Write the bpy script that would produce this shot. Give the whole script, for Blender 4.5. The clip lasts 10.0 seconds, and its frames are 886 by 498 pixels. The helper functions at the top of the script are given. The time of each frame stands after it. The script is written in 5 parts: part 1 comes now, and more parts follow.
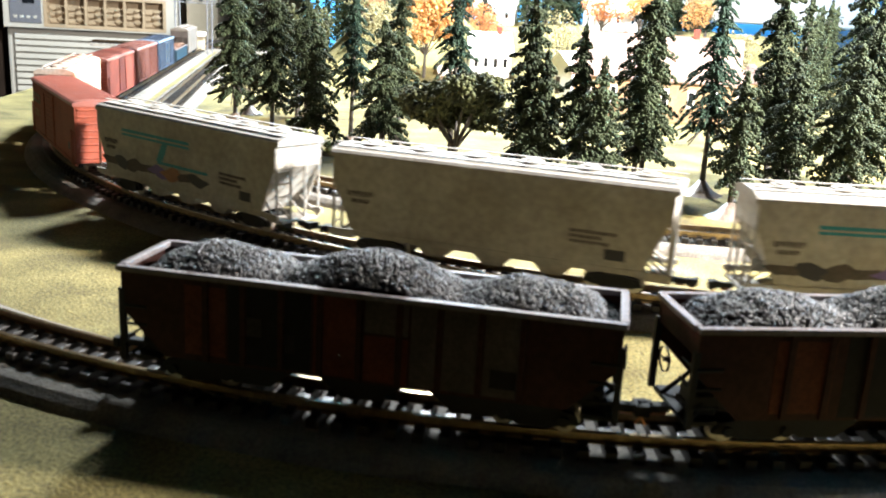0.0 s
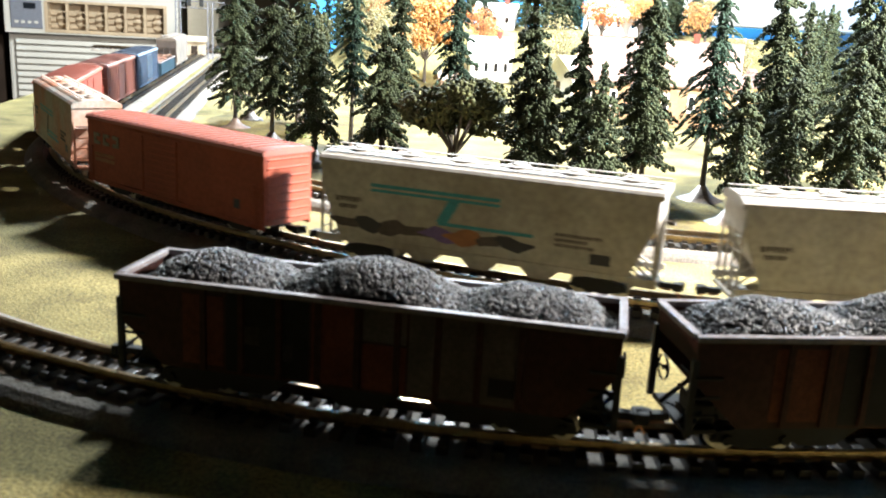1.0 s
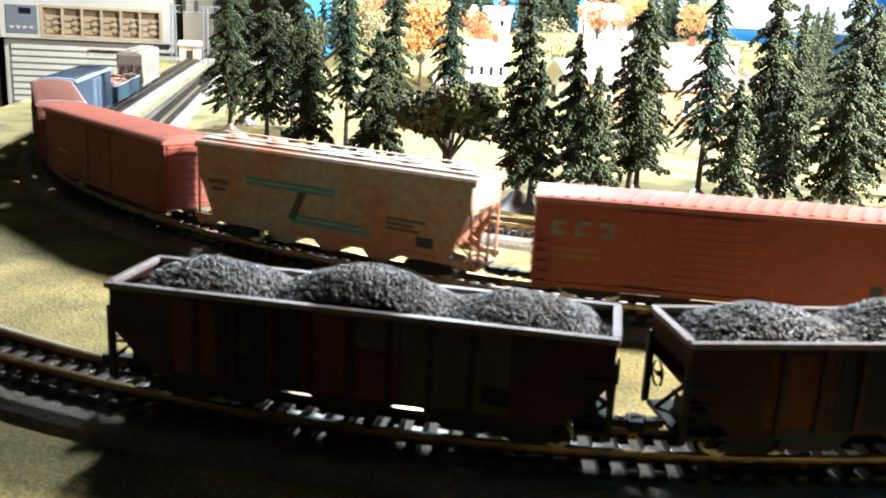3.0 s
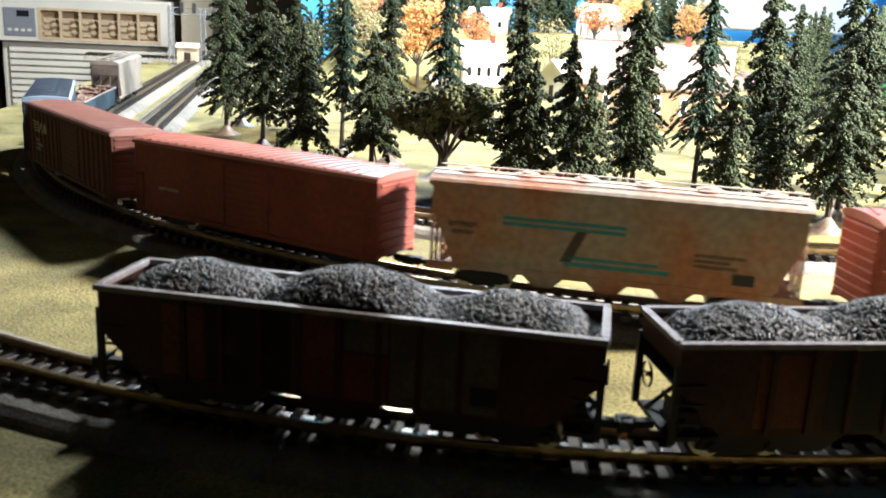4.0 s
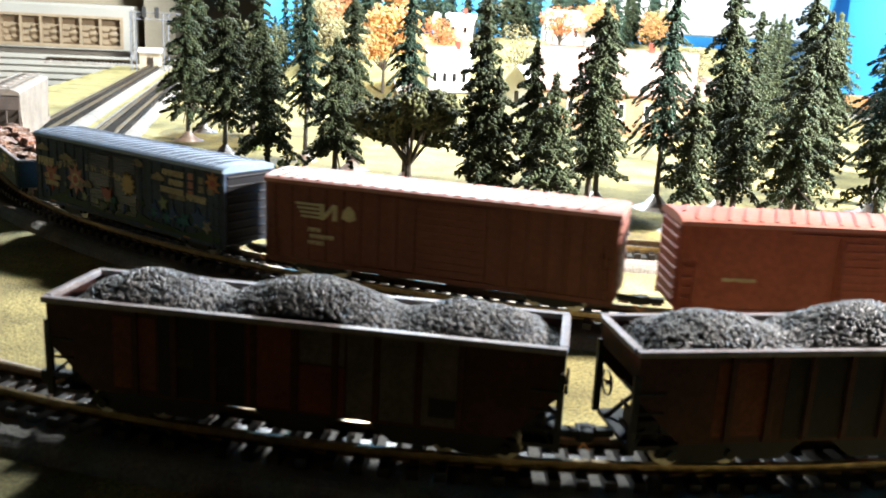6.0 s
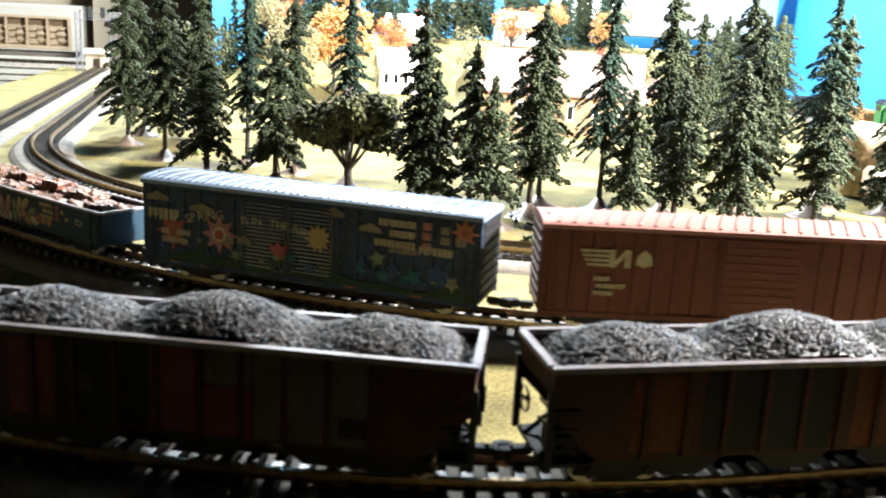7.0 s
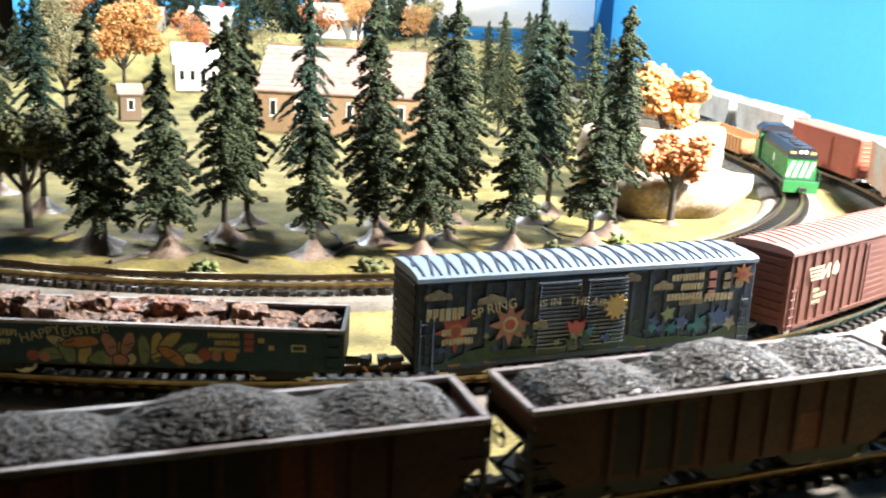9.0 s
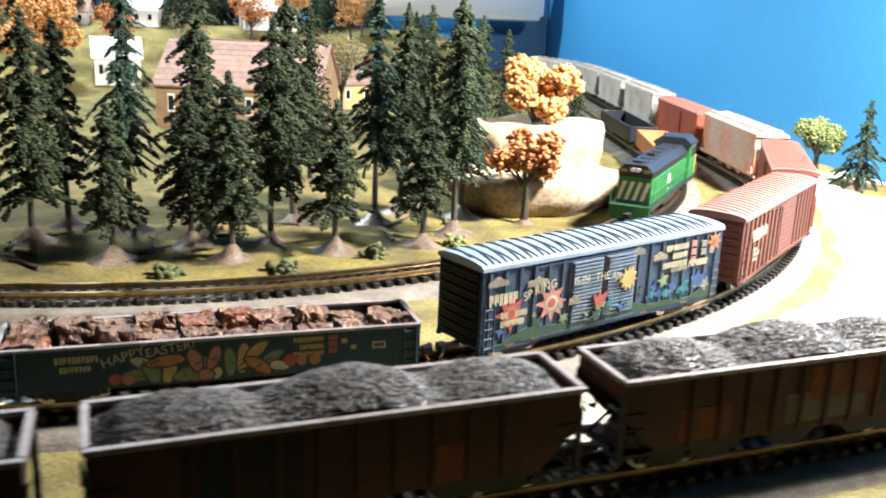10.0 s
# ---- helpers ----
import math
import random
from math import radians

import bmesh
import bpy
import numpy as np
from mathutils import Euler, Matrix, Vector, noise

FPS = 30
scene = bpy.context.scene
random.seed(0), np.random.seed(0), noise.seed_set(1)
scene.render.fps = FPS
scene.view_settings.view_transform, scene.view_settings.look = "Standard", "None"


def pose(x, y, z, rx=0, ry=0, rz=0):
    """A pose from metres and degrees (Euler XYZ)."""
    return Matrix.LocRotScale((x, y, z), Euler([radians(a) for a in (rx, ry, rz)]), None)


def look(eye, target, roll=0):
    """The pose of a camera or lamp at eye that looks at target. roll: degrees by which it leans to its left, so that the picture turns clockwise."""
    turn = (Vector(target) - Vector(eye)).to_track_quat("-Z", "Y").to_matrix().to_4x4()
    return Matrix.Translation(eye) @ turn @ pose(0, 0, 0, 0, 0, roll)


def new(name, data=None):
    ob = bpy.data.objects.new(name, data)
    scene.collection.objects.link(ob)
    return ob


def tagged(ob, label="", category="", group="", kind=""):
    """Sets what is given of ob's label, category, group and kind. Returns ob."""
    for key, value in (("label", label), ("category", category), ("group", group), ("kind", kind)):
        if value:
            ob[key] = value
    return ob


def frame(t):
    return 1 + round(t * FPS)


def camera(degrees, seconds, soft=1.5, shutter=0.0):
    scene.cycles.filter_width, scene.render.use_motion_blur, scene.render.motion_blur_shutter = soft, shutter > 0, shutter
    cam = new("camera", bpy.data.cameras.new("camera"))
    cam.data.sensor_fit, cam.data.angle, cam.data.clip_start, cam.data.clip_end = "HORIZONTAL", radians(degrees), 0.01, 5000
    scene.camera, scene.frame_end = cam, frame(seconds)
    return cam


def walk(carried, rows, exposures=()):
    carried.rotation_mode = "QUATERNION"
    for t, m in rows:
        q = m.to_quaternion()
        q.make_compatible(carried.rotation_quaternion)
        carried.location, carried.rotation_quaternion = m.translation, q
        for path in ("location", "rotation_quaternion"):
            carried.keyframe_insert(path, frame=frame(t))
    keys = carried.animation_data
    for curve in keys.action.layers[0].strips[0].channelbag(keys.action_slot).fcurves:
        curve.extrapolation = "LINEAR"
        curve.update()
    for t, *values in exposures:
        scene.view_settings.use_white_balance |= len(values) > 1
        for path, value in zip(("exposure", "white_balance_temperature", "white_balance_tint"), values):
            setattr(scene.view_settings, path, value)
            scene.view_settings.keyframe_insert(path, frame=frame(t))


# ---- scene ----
cam = camera(52.0, 10.0, 1.85, 0.38)
cam.data.dof.use_dof, cam.data.dof.focus_distance, cam.data.dof.aperture_fstop = True, 0.43, 48.0
PATH = [
    (0, (0.00863, -0.00007, 0.08032), (0.04689, 0.38426, -0.02371), 3.36),
    (0.5, (0.00907, 0.00023, 0.08059), (0.04681, 0.38493, -0.02228), 3.30),
    (1, (0.00917, 0.00035, 0.08097), (0.04688, 0.38519, -0.02139), 3.25),
    (1.5, (0.00891, 0.00089, 0.08093), (0.04738, 0.38581, -0.02081), 3.34),
    (2, (0.00903, 0.00122, 0.08096), (0.04787, 0.38624, -0.02028), 3.24),
    (2.5, (0.00933, 0.00135, 0.08149), (0.04838, 0.38636, -0.01971), 3.13),
    (4, (0.01213, 0.00147, 0.08147), (0.05103, 0.38668, -0.01905), 2.81),
    (4.5, (0.01278, 0.00200, 0.08139), (0.05347, 0.38708, -0.01890), 2.84),
    (5, (0.01330, 0.00180, 0.08220), (0.05667, 0.38661, -0.01797), 2.77),
    (6.5, (0.01611, 0.00513, 0.08155), (0.07669, 0.38857, -0.01492), 3.14),
    (7, (0.02326, 0.00738, 0.08331), (0.09299, 0.38919, -0.01343), 3.13),
    (7.5, (0.04113, 0.00981, 0.08689), (0.11883, 0.38963, -0.01159), 3.07),
    (8, (0.05671, 0.01125, 0.08764), (0.14929, 0.38816, -0.00915), 2.97),
    (8.5, (0.07865, 0.00820, 0.09346), (0.18500, 0.38084, -0.00567), 3.04),
    (9, (0.10568, 0.00582, 0.09897), (0.22351, 0.37433, -0.00259), 2.83),
    (9.5, (0.13921, 0.00388, 0.10052), (0.26246, 0.37044, -0.00166), 2.67),
    (10, (0.18229, -0.00004, 0.10324), (0.29957, 0.36750, -0.00242), 2.44),
]
walk(cam, [(t, look(eye, target, roll)) for t, eye, target, roll in PATH],
     [(0.0, 0.45), (2.7, 0.5), (4.0, 0.1), (5.0, 0.1), (6.5, 0.5), (7.5, 0.3), (8.5, -0.2), (9.0, -0.55), (10.0, -1.3)])

# ---- units: the layout is an N-scale model railway, built in centimetres ----
U = 0.01
rnd = random.Random(7)


def at(x, y, z, rx=0, ry=0, rz=0):
    return pose(x * U, y * U, z * U, rx, ry, rz)


# ---- light: two lamps hang over the table, the room is dim ----
world = bpy.data.worlds.new("world")
scene.world = world
world.use_nodes = True
world.node_tree.nodes["Background"].inputs[0].default_value = (0.58, 0.76, 1.0, 1)
world.node_tree.nodes["Background"].inputs[1].default_value = 0.006


def lamp_light(x, y, z, watts, colour, radius, target, cone=120, blend=0.5):
    data = bpy.data.lights.new("bulb_light", "SPOT")
    data.energy, data.color, data.shadow_soft_size = watts, colour, radius * U
    data.spot_size, data.spot_blend = radians(cone), blend
    ob = new("bulb_light", data)
    ob.matrix_world = look((x * U, y * U, z * U), tuple(v * U for v in target))
    return ob


LAMP_A = (9, 102, 56)
LAMP_B = (55, 23, 31)
lamp_light(*LAMP_A, 91, (0.87, 0.955, 1.0), 6.0, (8, 111, 0), 150, 0.38)
lamp_light(*LAMP_B, 118, (1.0, 0.95, 0.90), 2.5, (49, 38, 0), 138, 0.62)


# ---- materials ----
def mat(name, rgb, rough=0.6, metal=0.0, vary=0.25, scale=300.0, fine=1500.0, bump=0.2, second=None, spread=0.5, clear=0.0, isle=0.0, sheen=0.5):
    """Two scales of noise over a base colour, a second colour in patches, and fine relief."""
    m = bpy.data.materials.new(name)
    m.use_nodes = True
    nt = m.node_tree
    b = nt.nodes["Principled BSDF"]
    co = nt.nodes.new("ShaderNodeTexCoord")
    n1, n2 = nt.nodes.new("ShaderNodeTexNoise"), nt.nodes.new("ShaderNodeTexNoise")
    for n, s in ((n1, scale), (n2, fine)):
        n.inputs["Scale"].default_value = s
        n.inputs["Detail"].default_value = 4
        nt.links.new(co.outputs["Object"], n.inputs["Vector"])
    ramp = nt.nodes.new("ShaderNodeValToRGB")
    dark = [c * (1 - vary) for c in rgb]
    light = second or [min(1, c * (1 + vary)) for c in rgb]
    ramp.color_ramp.elements[0].position, ramp.color_ramp.elements[1].position = 0.5 - spread / 2, 0.5 + spread / 2
    ramp.color_ramp.elements[0].color, ramp.color_ramp.elements[1].color = (*dark, 1), (*light, 1)
    nt.links.new(n1.outputs["Fac"], ramp.inputs[0])
    mix = nt.nodes.new("ShaderNodeMix")
    mix.data_type, mix.blend_type = "RGBA", "MULTIPLY"
    mix.inputs[0].default_value = 1.0
    ramp2 = nt.nodes.new("ShaderNodeValToRGB")
    lo = 1 - vary
    ramp2.color_ramp.elements[0].position, ramp2.color_ramp.elements[1].position = 0.35, 0.65
    ramp2.color_ramp.elements[0].color, ramp2.color_ramp.elements[1].color = (lo, lo, lo, 1), (1, 1, 1, 1)
    nt.links.new(n2.outputs["Fac"], ramp2.inputs[0])
    nt.links.new(ramp.outputs[0], mix.inputs[6])
    nt.links.new(ramp2.outputs[0], mix.inputs[7])
    out = mix.outputs[2]
    if isle:
        g = nt.nodes.new("ShaderNodeNewGeometry")
        oi = nt.nodes.new("ShaderNodeObjectInfo")
        hsv = nt.nodes.new("ShaderNodeHueSaturation")
        add = nt.nodes.new("ShaderNodeMath")
        add.operation = "ADD"
        nt.links.new(g.outputs["Random Per Island"], add.inputs[0])
        nt.links.new(oi.outputs["Random"], add.inputs[1])
        mr = nt.nodes.new("ShaderNodeMapRange")
        mr.inputs[1].default_value, mr.inputs[2].default_value = 0, 2
        mr.inputs[3].default_value, mr.inputs[4].default_value = 1 - isle, 1 + isle
        nt.links.new(add.outputs[0], mr.inputs[0])
        nt.links.new(mr.outputs[0], hsv.inputs["Value"])
        nt.links.new(out, hsv.inputs["Color"])
        out = hsv.outputs[0]
    nt.links.new(out, b.inputs["Base Color"])
    b.inputs["Roughness"].default_value, b.inputs["Metallic"].default_value = rough, metal
    b.inputs["Coat Weight"].default_value = clear
    b.inputs["Specular IOR Level"].default_value = sheen
    if bump:
        bp = nt.nodes.new("ShaderNodeBump")
        bp.inputs["Strength"].default_value, bp.inputs["Distance"].default_value = bump, 0.0004
        nt.links.new(n2.outputs["Fac"], bp.inputs["Height"])
        nt.links.new(bp.outputs[0], b.inputs["Normal"])
    return m


GRASS = mat("grass_mat", (0.21, 0.175, 0.042), 0.95, vary=0.6, scale=45, fine=1150, bump=1.0, second=(0.36, 0.30, 0.105))
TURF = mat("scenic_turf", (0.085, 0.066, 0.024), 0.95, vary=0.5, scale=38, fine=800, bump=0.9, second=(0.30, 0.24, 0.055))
SAND = mat("pale_sand", (0.52, 0.47, 0.38), 0.95, vary=0.3, scale=60, fine=900, bump=0.8, second=(0.66, 0.61, 0.50))
BALLAST = mat("roadbed_grey", (0.19, 0.165, 0.135), 0.8, vary=0.35, scale=160, fine=1300, bump=0.8)
TIE = mat("tie_plastic", (0.020, 0.016, 0.013), 0.42, vary=0.3, scale=600, fine=2500, bump=0.15, isle=0.35)
RAIL = mat("rail_brass", (0.42, 0.31, 0.18), 0.32, 1.0, vary=0.3, scale=200, fine=900, bump=0.05)
NEEDLE = mat("conifer_needles", (0.023, 0.037, 0.019), 0.8, vary=0.45, scale=120, fine=900, bump=1.0, second=(0.070, 0.090, 0.042), isle=0.3, sheen=0.2)
NEEDLE_B = mat("blue_spruce_needles", (0.018, 0.042, 0.030), 0.8, vary=0.4, scale=120, fine=900, bump=1.0, second=(0.060, 0.105, 0.068), isle=0.3, sheen=0.2)
LEAF = mat("leaf_clump", (0.045, 0.060, 0.018), 0.85, vary=0.45, scale=150, fine=900, bump=1.0, second=(0.14, 0.15, 0.05), isle=0.5)
LEAF_L = mat("light_leaf_clump", (0.13, 0.18, 0.05), 0.85, vary=0.4, scale=150, fine=900, bump=1.0, second=(0.25, 0.30, 0.10), isle=0.4)
STRAW = mat("straw_foliage", (0.34, 0.30, 0.15), 0.9, vary=0.35, scale=150, fine=900, bump=1.0, isle=0.4)
AUTUMN = mat("orange_foliage", (0.66, 0.27, 0.09), 0.85, vary=0.4, scale=90, fine=900, bump=1.0, second=(0.85, 0.47, 0.16), isle=0.4)
RUST_LEAF = mat("rust_foliage", (0.60, 0.19, 0.06), 0.85, vary=0.4, scale=90, fine=900, bump=1.0, second=(0.70, 0.28, 0.10), isle=0.4)
BARK = mat("bark_plastic", (0.060, 0.048, 0.036), 0.6, vary=0.4, scale=300, fine=1200, bump=0.6)
FOOT = mat("tree_foot_plastic", (0.165, 0.118, 0.088), 0.42, vary=0.45, scale=120, fine=900, bump=0.4)
COAL = mat("coal_load", (0.055, 0.053, 0.055), 0.44, vary=0.6, scale=700, fine=2600, bump=0.3, second=(0.15, 0.142, 0.138), spread=0.3, isle=0.6, sheen=0.5)
SCRAP = mat("scrap_bales", (0.085, 0.040, 0.026), 0.5, 0.3, vary=0.65, scale=420, fine=1500, bump=1.0, second=(0.36, 0.20, 0.13), isle=0.4)
SCRAP_B = mat("scrap_bright", (0.11, 0.05, 0.035), 0.45, 0.3, vary=0.6, second=(0.40, 0.15, 0.07), scale=400, fine=1300, bump=0.8)
CHARCOAL = mat("underframe_black", (0.010, 0.010, 0.010), 0.7, vary=0.3, bump=0.1)
STEEL = mat("wheel_steel", (0.45, 0.42, 0.38), 0.3, 1.0, vary=0.2, bump=0.05)
COPPER = mat("coupler_spring", (0.70, 0.33, 0.16), 0.35, 1.0, vary=0.2, bump=0.0)
RIM = mat("grey_worn_rim", (0.23, 0.20, 0.20), 0.5, vary=0.3, scale=300, bump=0.1)
HOP_BROWN = mat("hopper_brown", (0.060, 0.022, 0.016), 0.62, vary=0.35, scale=90, fine=800, bump=0.1, sheen=0.22)
HOP_DARK = mat("hopper_black_patch", (0.015, 0.014, 0.017), 0.62, vary=0.3, bump=0.1, sheen=0.22)
HOP_RUST = mat("hopper_rust_patch", (0.150, 0.040, 0.020), 0.62, vary=0.35, scale=120, bump=0.1, sheen=0.22)
HOP_GREY = mat("hopper_grey_patch", (0.105, 0.086, 0.078), 0.62, vary=0.3, scale=120, bump=0.1, sheen=0.22)
# Glossy roof red, lightened beyond the body colour to carry lamp glare.
ROOF_RED = mat("glossy_red_roof_with_glare", (0.36, 0.13, 0.10), 0.33, vary=0.15, scale=60, bump=0.05, sheen=0.8)
ROOF_PINK = mat("faded_red_roof_paint", (0.29, 0.135, 0.11), 0.5, vary=0.18, scale=60, bump=0.05)
# Darker version of HOPPER_GREY, dimmed against the strong light of LAMP_A.
TAIL_GREY = mat("dimmed_grey_paint", (0.20, 0.175, 0.15), 0.6, vary=0.25, scale=70, fine=500, bump=0.05, sheen=0.22)
# Black puts the shade of the boxcar's unlit ends into their colour.
BOX_END = mat("unlit_end_black", (0.010, 0.010, 0.013), 0.6, vary=0.25, bump=0.05, sheen=0.15)
DOOR_GAP = mat("door_recess_paint", (0.075, 0.075, 0.095), 0.5, vary=0.25, bump=0.05)
OXIDE_D = mat("dull_red_paint", (0.24, 0.060, 0.042), 0.62, vary=0.22, scale=60, fine=600, bump=0.06, sheen=0.22)
ORANGE = mat("orange_red_paint", (0.32, 0.078, 0.045), 0.62, vary=0.2, scale=60, fine=600, bump=0.06, sheen=0.22)
CAR_BROWN = mat("brown_red_paint", (0.125, 0.044, 0.033), 0.62, vary=0.2, scale=60, fine=600, bump=0.06, sheen=0.22)
# Dark rib colour draws the shadow lines between the roof panels.
RIB_SHADOW = mat("roof_rib_shadow_paint", (0.045, 0.060, 0.090), 0.45, vary=0.25, scale=200, bump=0.05)
ROOF_BLUE = mat("blue_grey_roof_paint", (0.20, 0.27, 0.36), 0.38, vary=0.15, scale=60, bump=0.05)
BOX_BLUE = mat("dark_blue_paint", (0.052, 0.068, 0.105), 0.62, vary=0.35, scale=110, fine=700, bump=0.06, second=(0.046, 0.086, 0.150), sheen=0.22)
HILL_GREEN = mat("painted_green_hills", (0.030, 0.062, 0.040), 0.62, vary=0.3, scale=200, bump=0.04, sheen=0.22)
GOND_BLUE = mat("gondola_blue_paint", (0.018, 0.044, 0.066), 0.62, vary=0.25, scale=90, bump=0.06, sheen=0.22)
HOPPER_GREY = mat("covered_hopper_grey", (0.40, 0.36, 0.31), 0.62, vary=0.22, scale=55, fine=500, bump=0.05, second=(0.54, 0.51, 0.46), sheen=0.22)
HOPPER_TAN = mat("covered_hopper_tan", (0.58, 0.50, 0.43), 0.62, vary=0.25, scale=45, fine=500, bump=0.05, second=(0.50, 0.23, 0.14), spread=0.25, sheen=0.22)
DOOR_BLUE = mat("glossy_blue_door_paint", (0.075, 0.095, 0.130), 0.24, vary=0.3, scale=110, fine=700, bump=0.03, second=(0.055, 0.095, 0.145), sheen=1.0)
WHITE = mat("white_paint", (0.78, 0.77, 0.74), 0.4, vary=0.08, bump=0.03)
CREAM = mat("cream_lettering", (0.42, 0.38, 0.26), 0.62, vary=0.2, scale=300, bump=0.0, sheen=0.22)
TEAL = mat("teal_lettering", (0.03, 0.27, 0.33), 0.5, vary=0.2, bump=0.0)
RED_P = mat("red_flower_paint", (0.27, 0.045, 0.04), 0.5, vary=0.2, bump=0.0)
PINK_P = mat("pink_paint", (0.33, 0.14, 0.12), 0.5, vary=0.2, bump=0.0)
YELLOW_P = mat("yellow_paint", (0.36, 0.26, 0.09), 0.5, vary=0.2, bump=0.0)
ORANGE_P = mat("orange_paint", (0.33, 0.13, 0.045), 0.5, vary=0.2, bump=0.0)
LIME_P = mat("pale_green_paint", (0.12, 0.165, 0.085), 0.5, vary=0.2, bump=0.0)
BLUE_P = mat("blue_flower_paint", (0.04, 0.08, 0.20), 0.6, vary=0.3, bump=0.0, sheen=0.2)
TEAL_D = mat("dull_teal_paint", (0.03, 0.13, 0.16), 0.6, vary=0.3, bump=0.0, sheen=0.2)
FADED = mat("faded_painted_cloud", (0.23, 0.21, 0.16), 0.6, vary=0.4, scale=160, bump=0.0, sheen=0.2)
VIOLET_P = mat("violet_paint", (0.16, 0.10, 0.30), 0.5, vary=0.2, bump=0.0)
DARK_P = mat("dark_outline_paint", (0.02, 0.02, 0.03), 0.5, vary=0.2, bump=0.0)
LOCO_GREEN = mat("locomotive_green", (0.028, 0.155, 0.048), 0.35, vary=0.12, bump=0.03)
LOCO_BLACK = mat("locomotive_black", (0.016, 0.018, 0.024), 0.35, vary=0.2, bump=0.03)
GLASS_D = mat("cab_glass", (0.01, 0.012, 0.015), 0.08, vary=0.1, bump=0.0)
BACKDROP = mat("blue_wall_paint", (0.045, 0.30, 0.63), 0.55, vary=0.05, scale=4, fine=200, bump=0.05)
BACK_DARK = mat("navy_blue", (0.012, 0.085, 0.20), 0.6, vary=0.08, scale=4, fine=200, bump=0.05)
BEIGE = mat("beige_wall_paint", (0.42, 0.35, 0.25), 0.7, vary=0.08, scale=4, fine=200, bump=0.08)
PLASTIC = mat("appliance_plastic", (0.45, 0.425, 0.37), 0.42, vary=0.06, scale=15, fine=300, bump=0.03)
GREY_PANEL = mat("grey_control_panel", (0.15, 0.155, 0.175), 0.4, vary=0.15, bump=0.03)
GRILLE = mat("tan_grille", (0.40, 0.30, 0.19), 0.5, vary=0.2, scale=40, bump=0.05)
ROCK = mat("plaster_rock", (0.34, 0.24, 0.15), 0.85, vary=0.4, scale=60, fine=500, bump=0.8, second=(0.60, 0.47, 0.32))
WOOD = mat("house_boards", (0.34, 0.22, 0.12), 0.7, vary=0.25, scale=100, fine=700, bump=0.2)
SHINGLE = mat("pink_shingles", (0.34, 0.21, 0.165), 0.75, vary=0.25, scale=200, fine=900, bump=0.3, isle=0.25)
CARPET = mat("room_carpet", (0.055, 0.046, 0.038), 0.95, vary=0.3, scale=20, bump=0.5)
# Brown for the unseen walls, kept dark to limit bounced light.
UNSEEN_DARK = mat("unseen_wall_brown", (0.10, 0.072, 0.048), 0.55, vary=0.25, scale=6, fine=90, bump=0.1)
PLYWOOD = mat("table_fascia", (0.20, 0.13, 0.08), 0.6, vary=0.3, scale=20, bump=0.1)
DOORWOOD = mat("dark_wood", (0.035, 0.022, 0.015), 0.5, vary=0.3, scale=30, bump=0.1)
BULB = bpy.data.materials.new("bulb_glow")
BULB.use_nodes = True
BULB.node_tree.nodes["Principled BSDF"].inputs["Emission Color"].default_value = (1, 0.93, 0.8, 1)
BULB.node_tree.nodes["Principled BSDF"].inputs["Emission Strength"].default_value = 6


# ---- mesh helpers, in centimetres ----
def box(bm, x0, x1, y0, y1, z0, z1, bevel=0.0):
    m = Matrix.Translation(((x0 + x1) / 2, (y0 + y1) / 2, (z0 + z1) / 2)) @ Matrix.Diagonal((x1 - x0, y1 - y0, z1 - z0, 1))
    vs = bmesh.ops.create_cube(bm, size=1, matrix=m)["verts"]
    if bevel:
        es = {e for v in vs for e in v.link_edges}
        bmesh.ops.bevel(bm, geom=list(es), offset=bevel, segments=2, affect="EDGES", profile=0.6)


def cyl(bm, p, q, r, r2=None, seg=12):
    p, q = Vector(p), Vector(q)
    d = q - p
    m = Matrix.Translation((p + q) / 2) @ d.to_track_quat("Z", "Y").to_matrix().to_4x4()
    bmesh.ops.create_cone(bm, cap_ends=True, segments=seg, radius1=r, radius2=r if r2 is None else r2, depth=d.length, matrix=m)


def prism(bm, outline, a, b, axis="y"):
    """Extrudes an outline (x, z) along y, or (y, z) along x, or (x, y) along z."""
    def put(u, v, w):
        return {"y": (u, w, v), "x": (w, u, v), "z": (u, v, w)}[axis]
    lo = [bm.verts.new(put(u, v, a)) for u, v in outline]
    hi = [bm.verts.new(put(u, v, b)) for u, v in outline]
    n = len(outline)
    fs = [bm.faces.new(lo), bm.faces.new(hi[::-1])]
    fs += [bm.faces.new((lo[i], hi[i], hi[(i + 1) % n], lo[(i + 1) % n])) for i in range(n)]
    bmesh.ops.recalc_face_normals(bm, faces=fs)


def part(name, bm, material, parent=None, label="", smooth=False):
    me = bpy.data.meshes.new(name)
    bmesh.ops.scale(bm, vec=(U, U, U), verts=bm.verts)
    if smooth:
        for f in bm.faces:
            f.smooth = True
    bm.to_mesh(me)
    bm.free()
    me.materials.append(material)
    ob = new(name, me)
    ob.parent = parent
    return tagged(ob, label)


def soup(name, verts, faces, material, parent=None, label="", smooth=True):
    me = bpy.data.meshes.new(name)
    me.from_pydata((np.asarray(verts) * U).tolist(), [], np.asarray(faces).tolist())
    if smooth:
        me.polygons.foreach_set("use_smooth", [True] * len(me.polygons))
    me.materials.append(material)
    ob = new(name, me)
    ob.parent = parent
    return tagged(ob, label)


def thing(name, label, category, group="", kind=""):
    return tagged(new(name), label, category, group, kind)


def quick(name, material, parent, *boxes, label="", bevel=0.0):
    bm = bmesh.new()
    for b in boxes:
        box(bm, *b, bevel=bevel)
    return part(name, bm, material, parent, label)


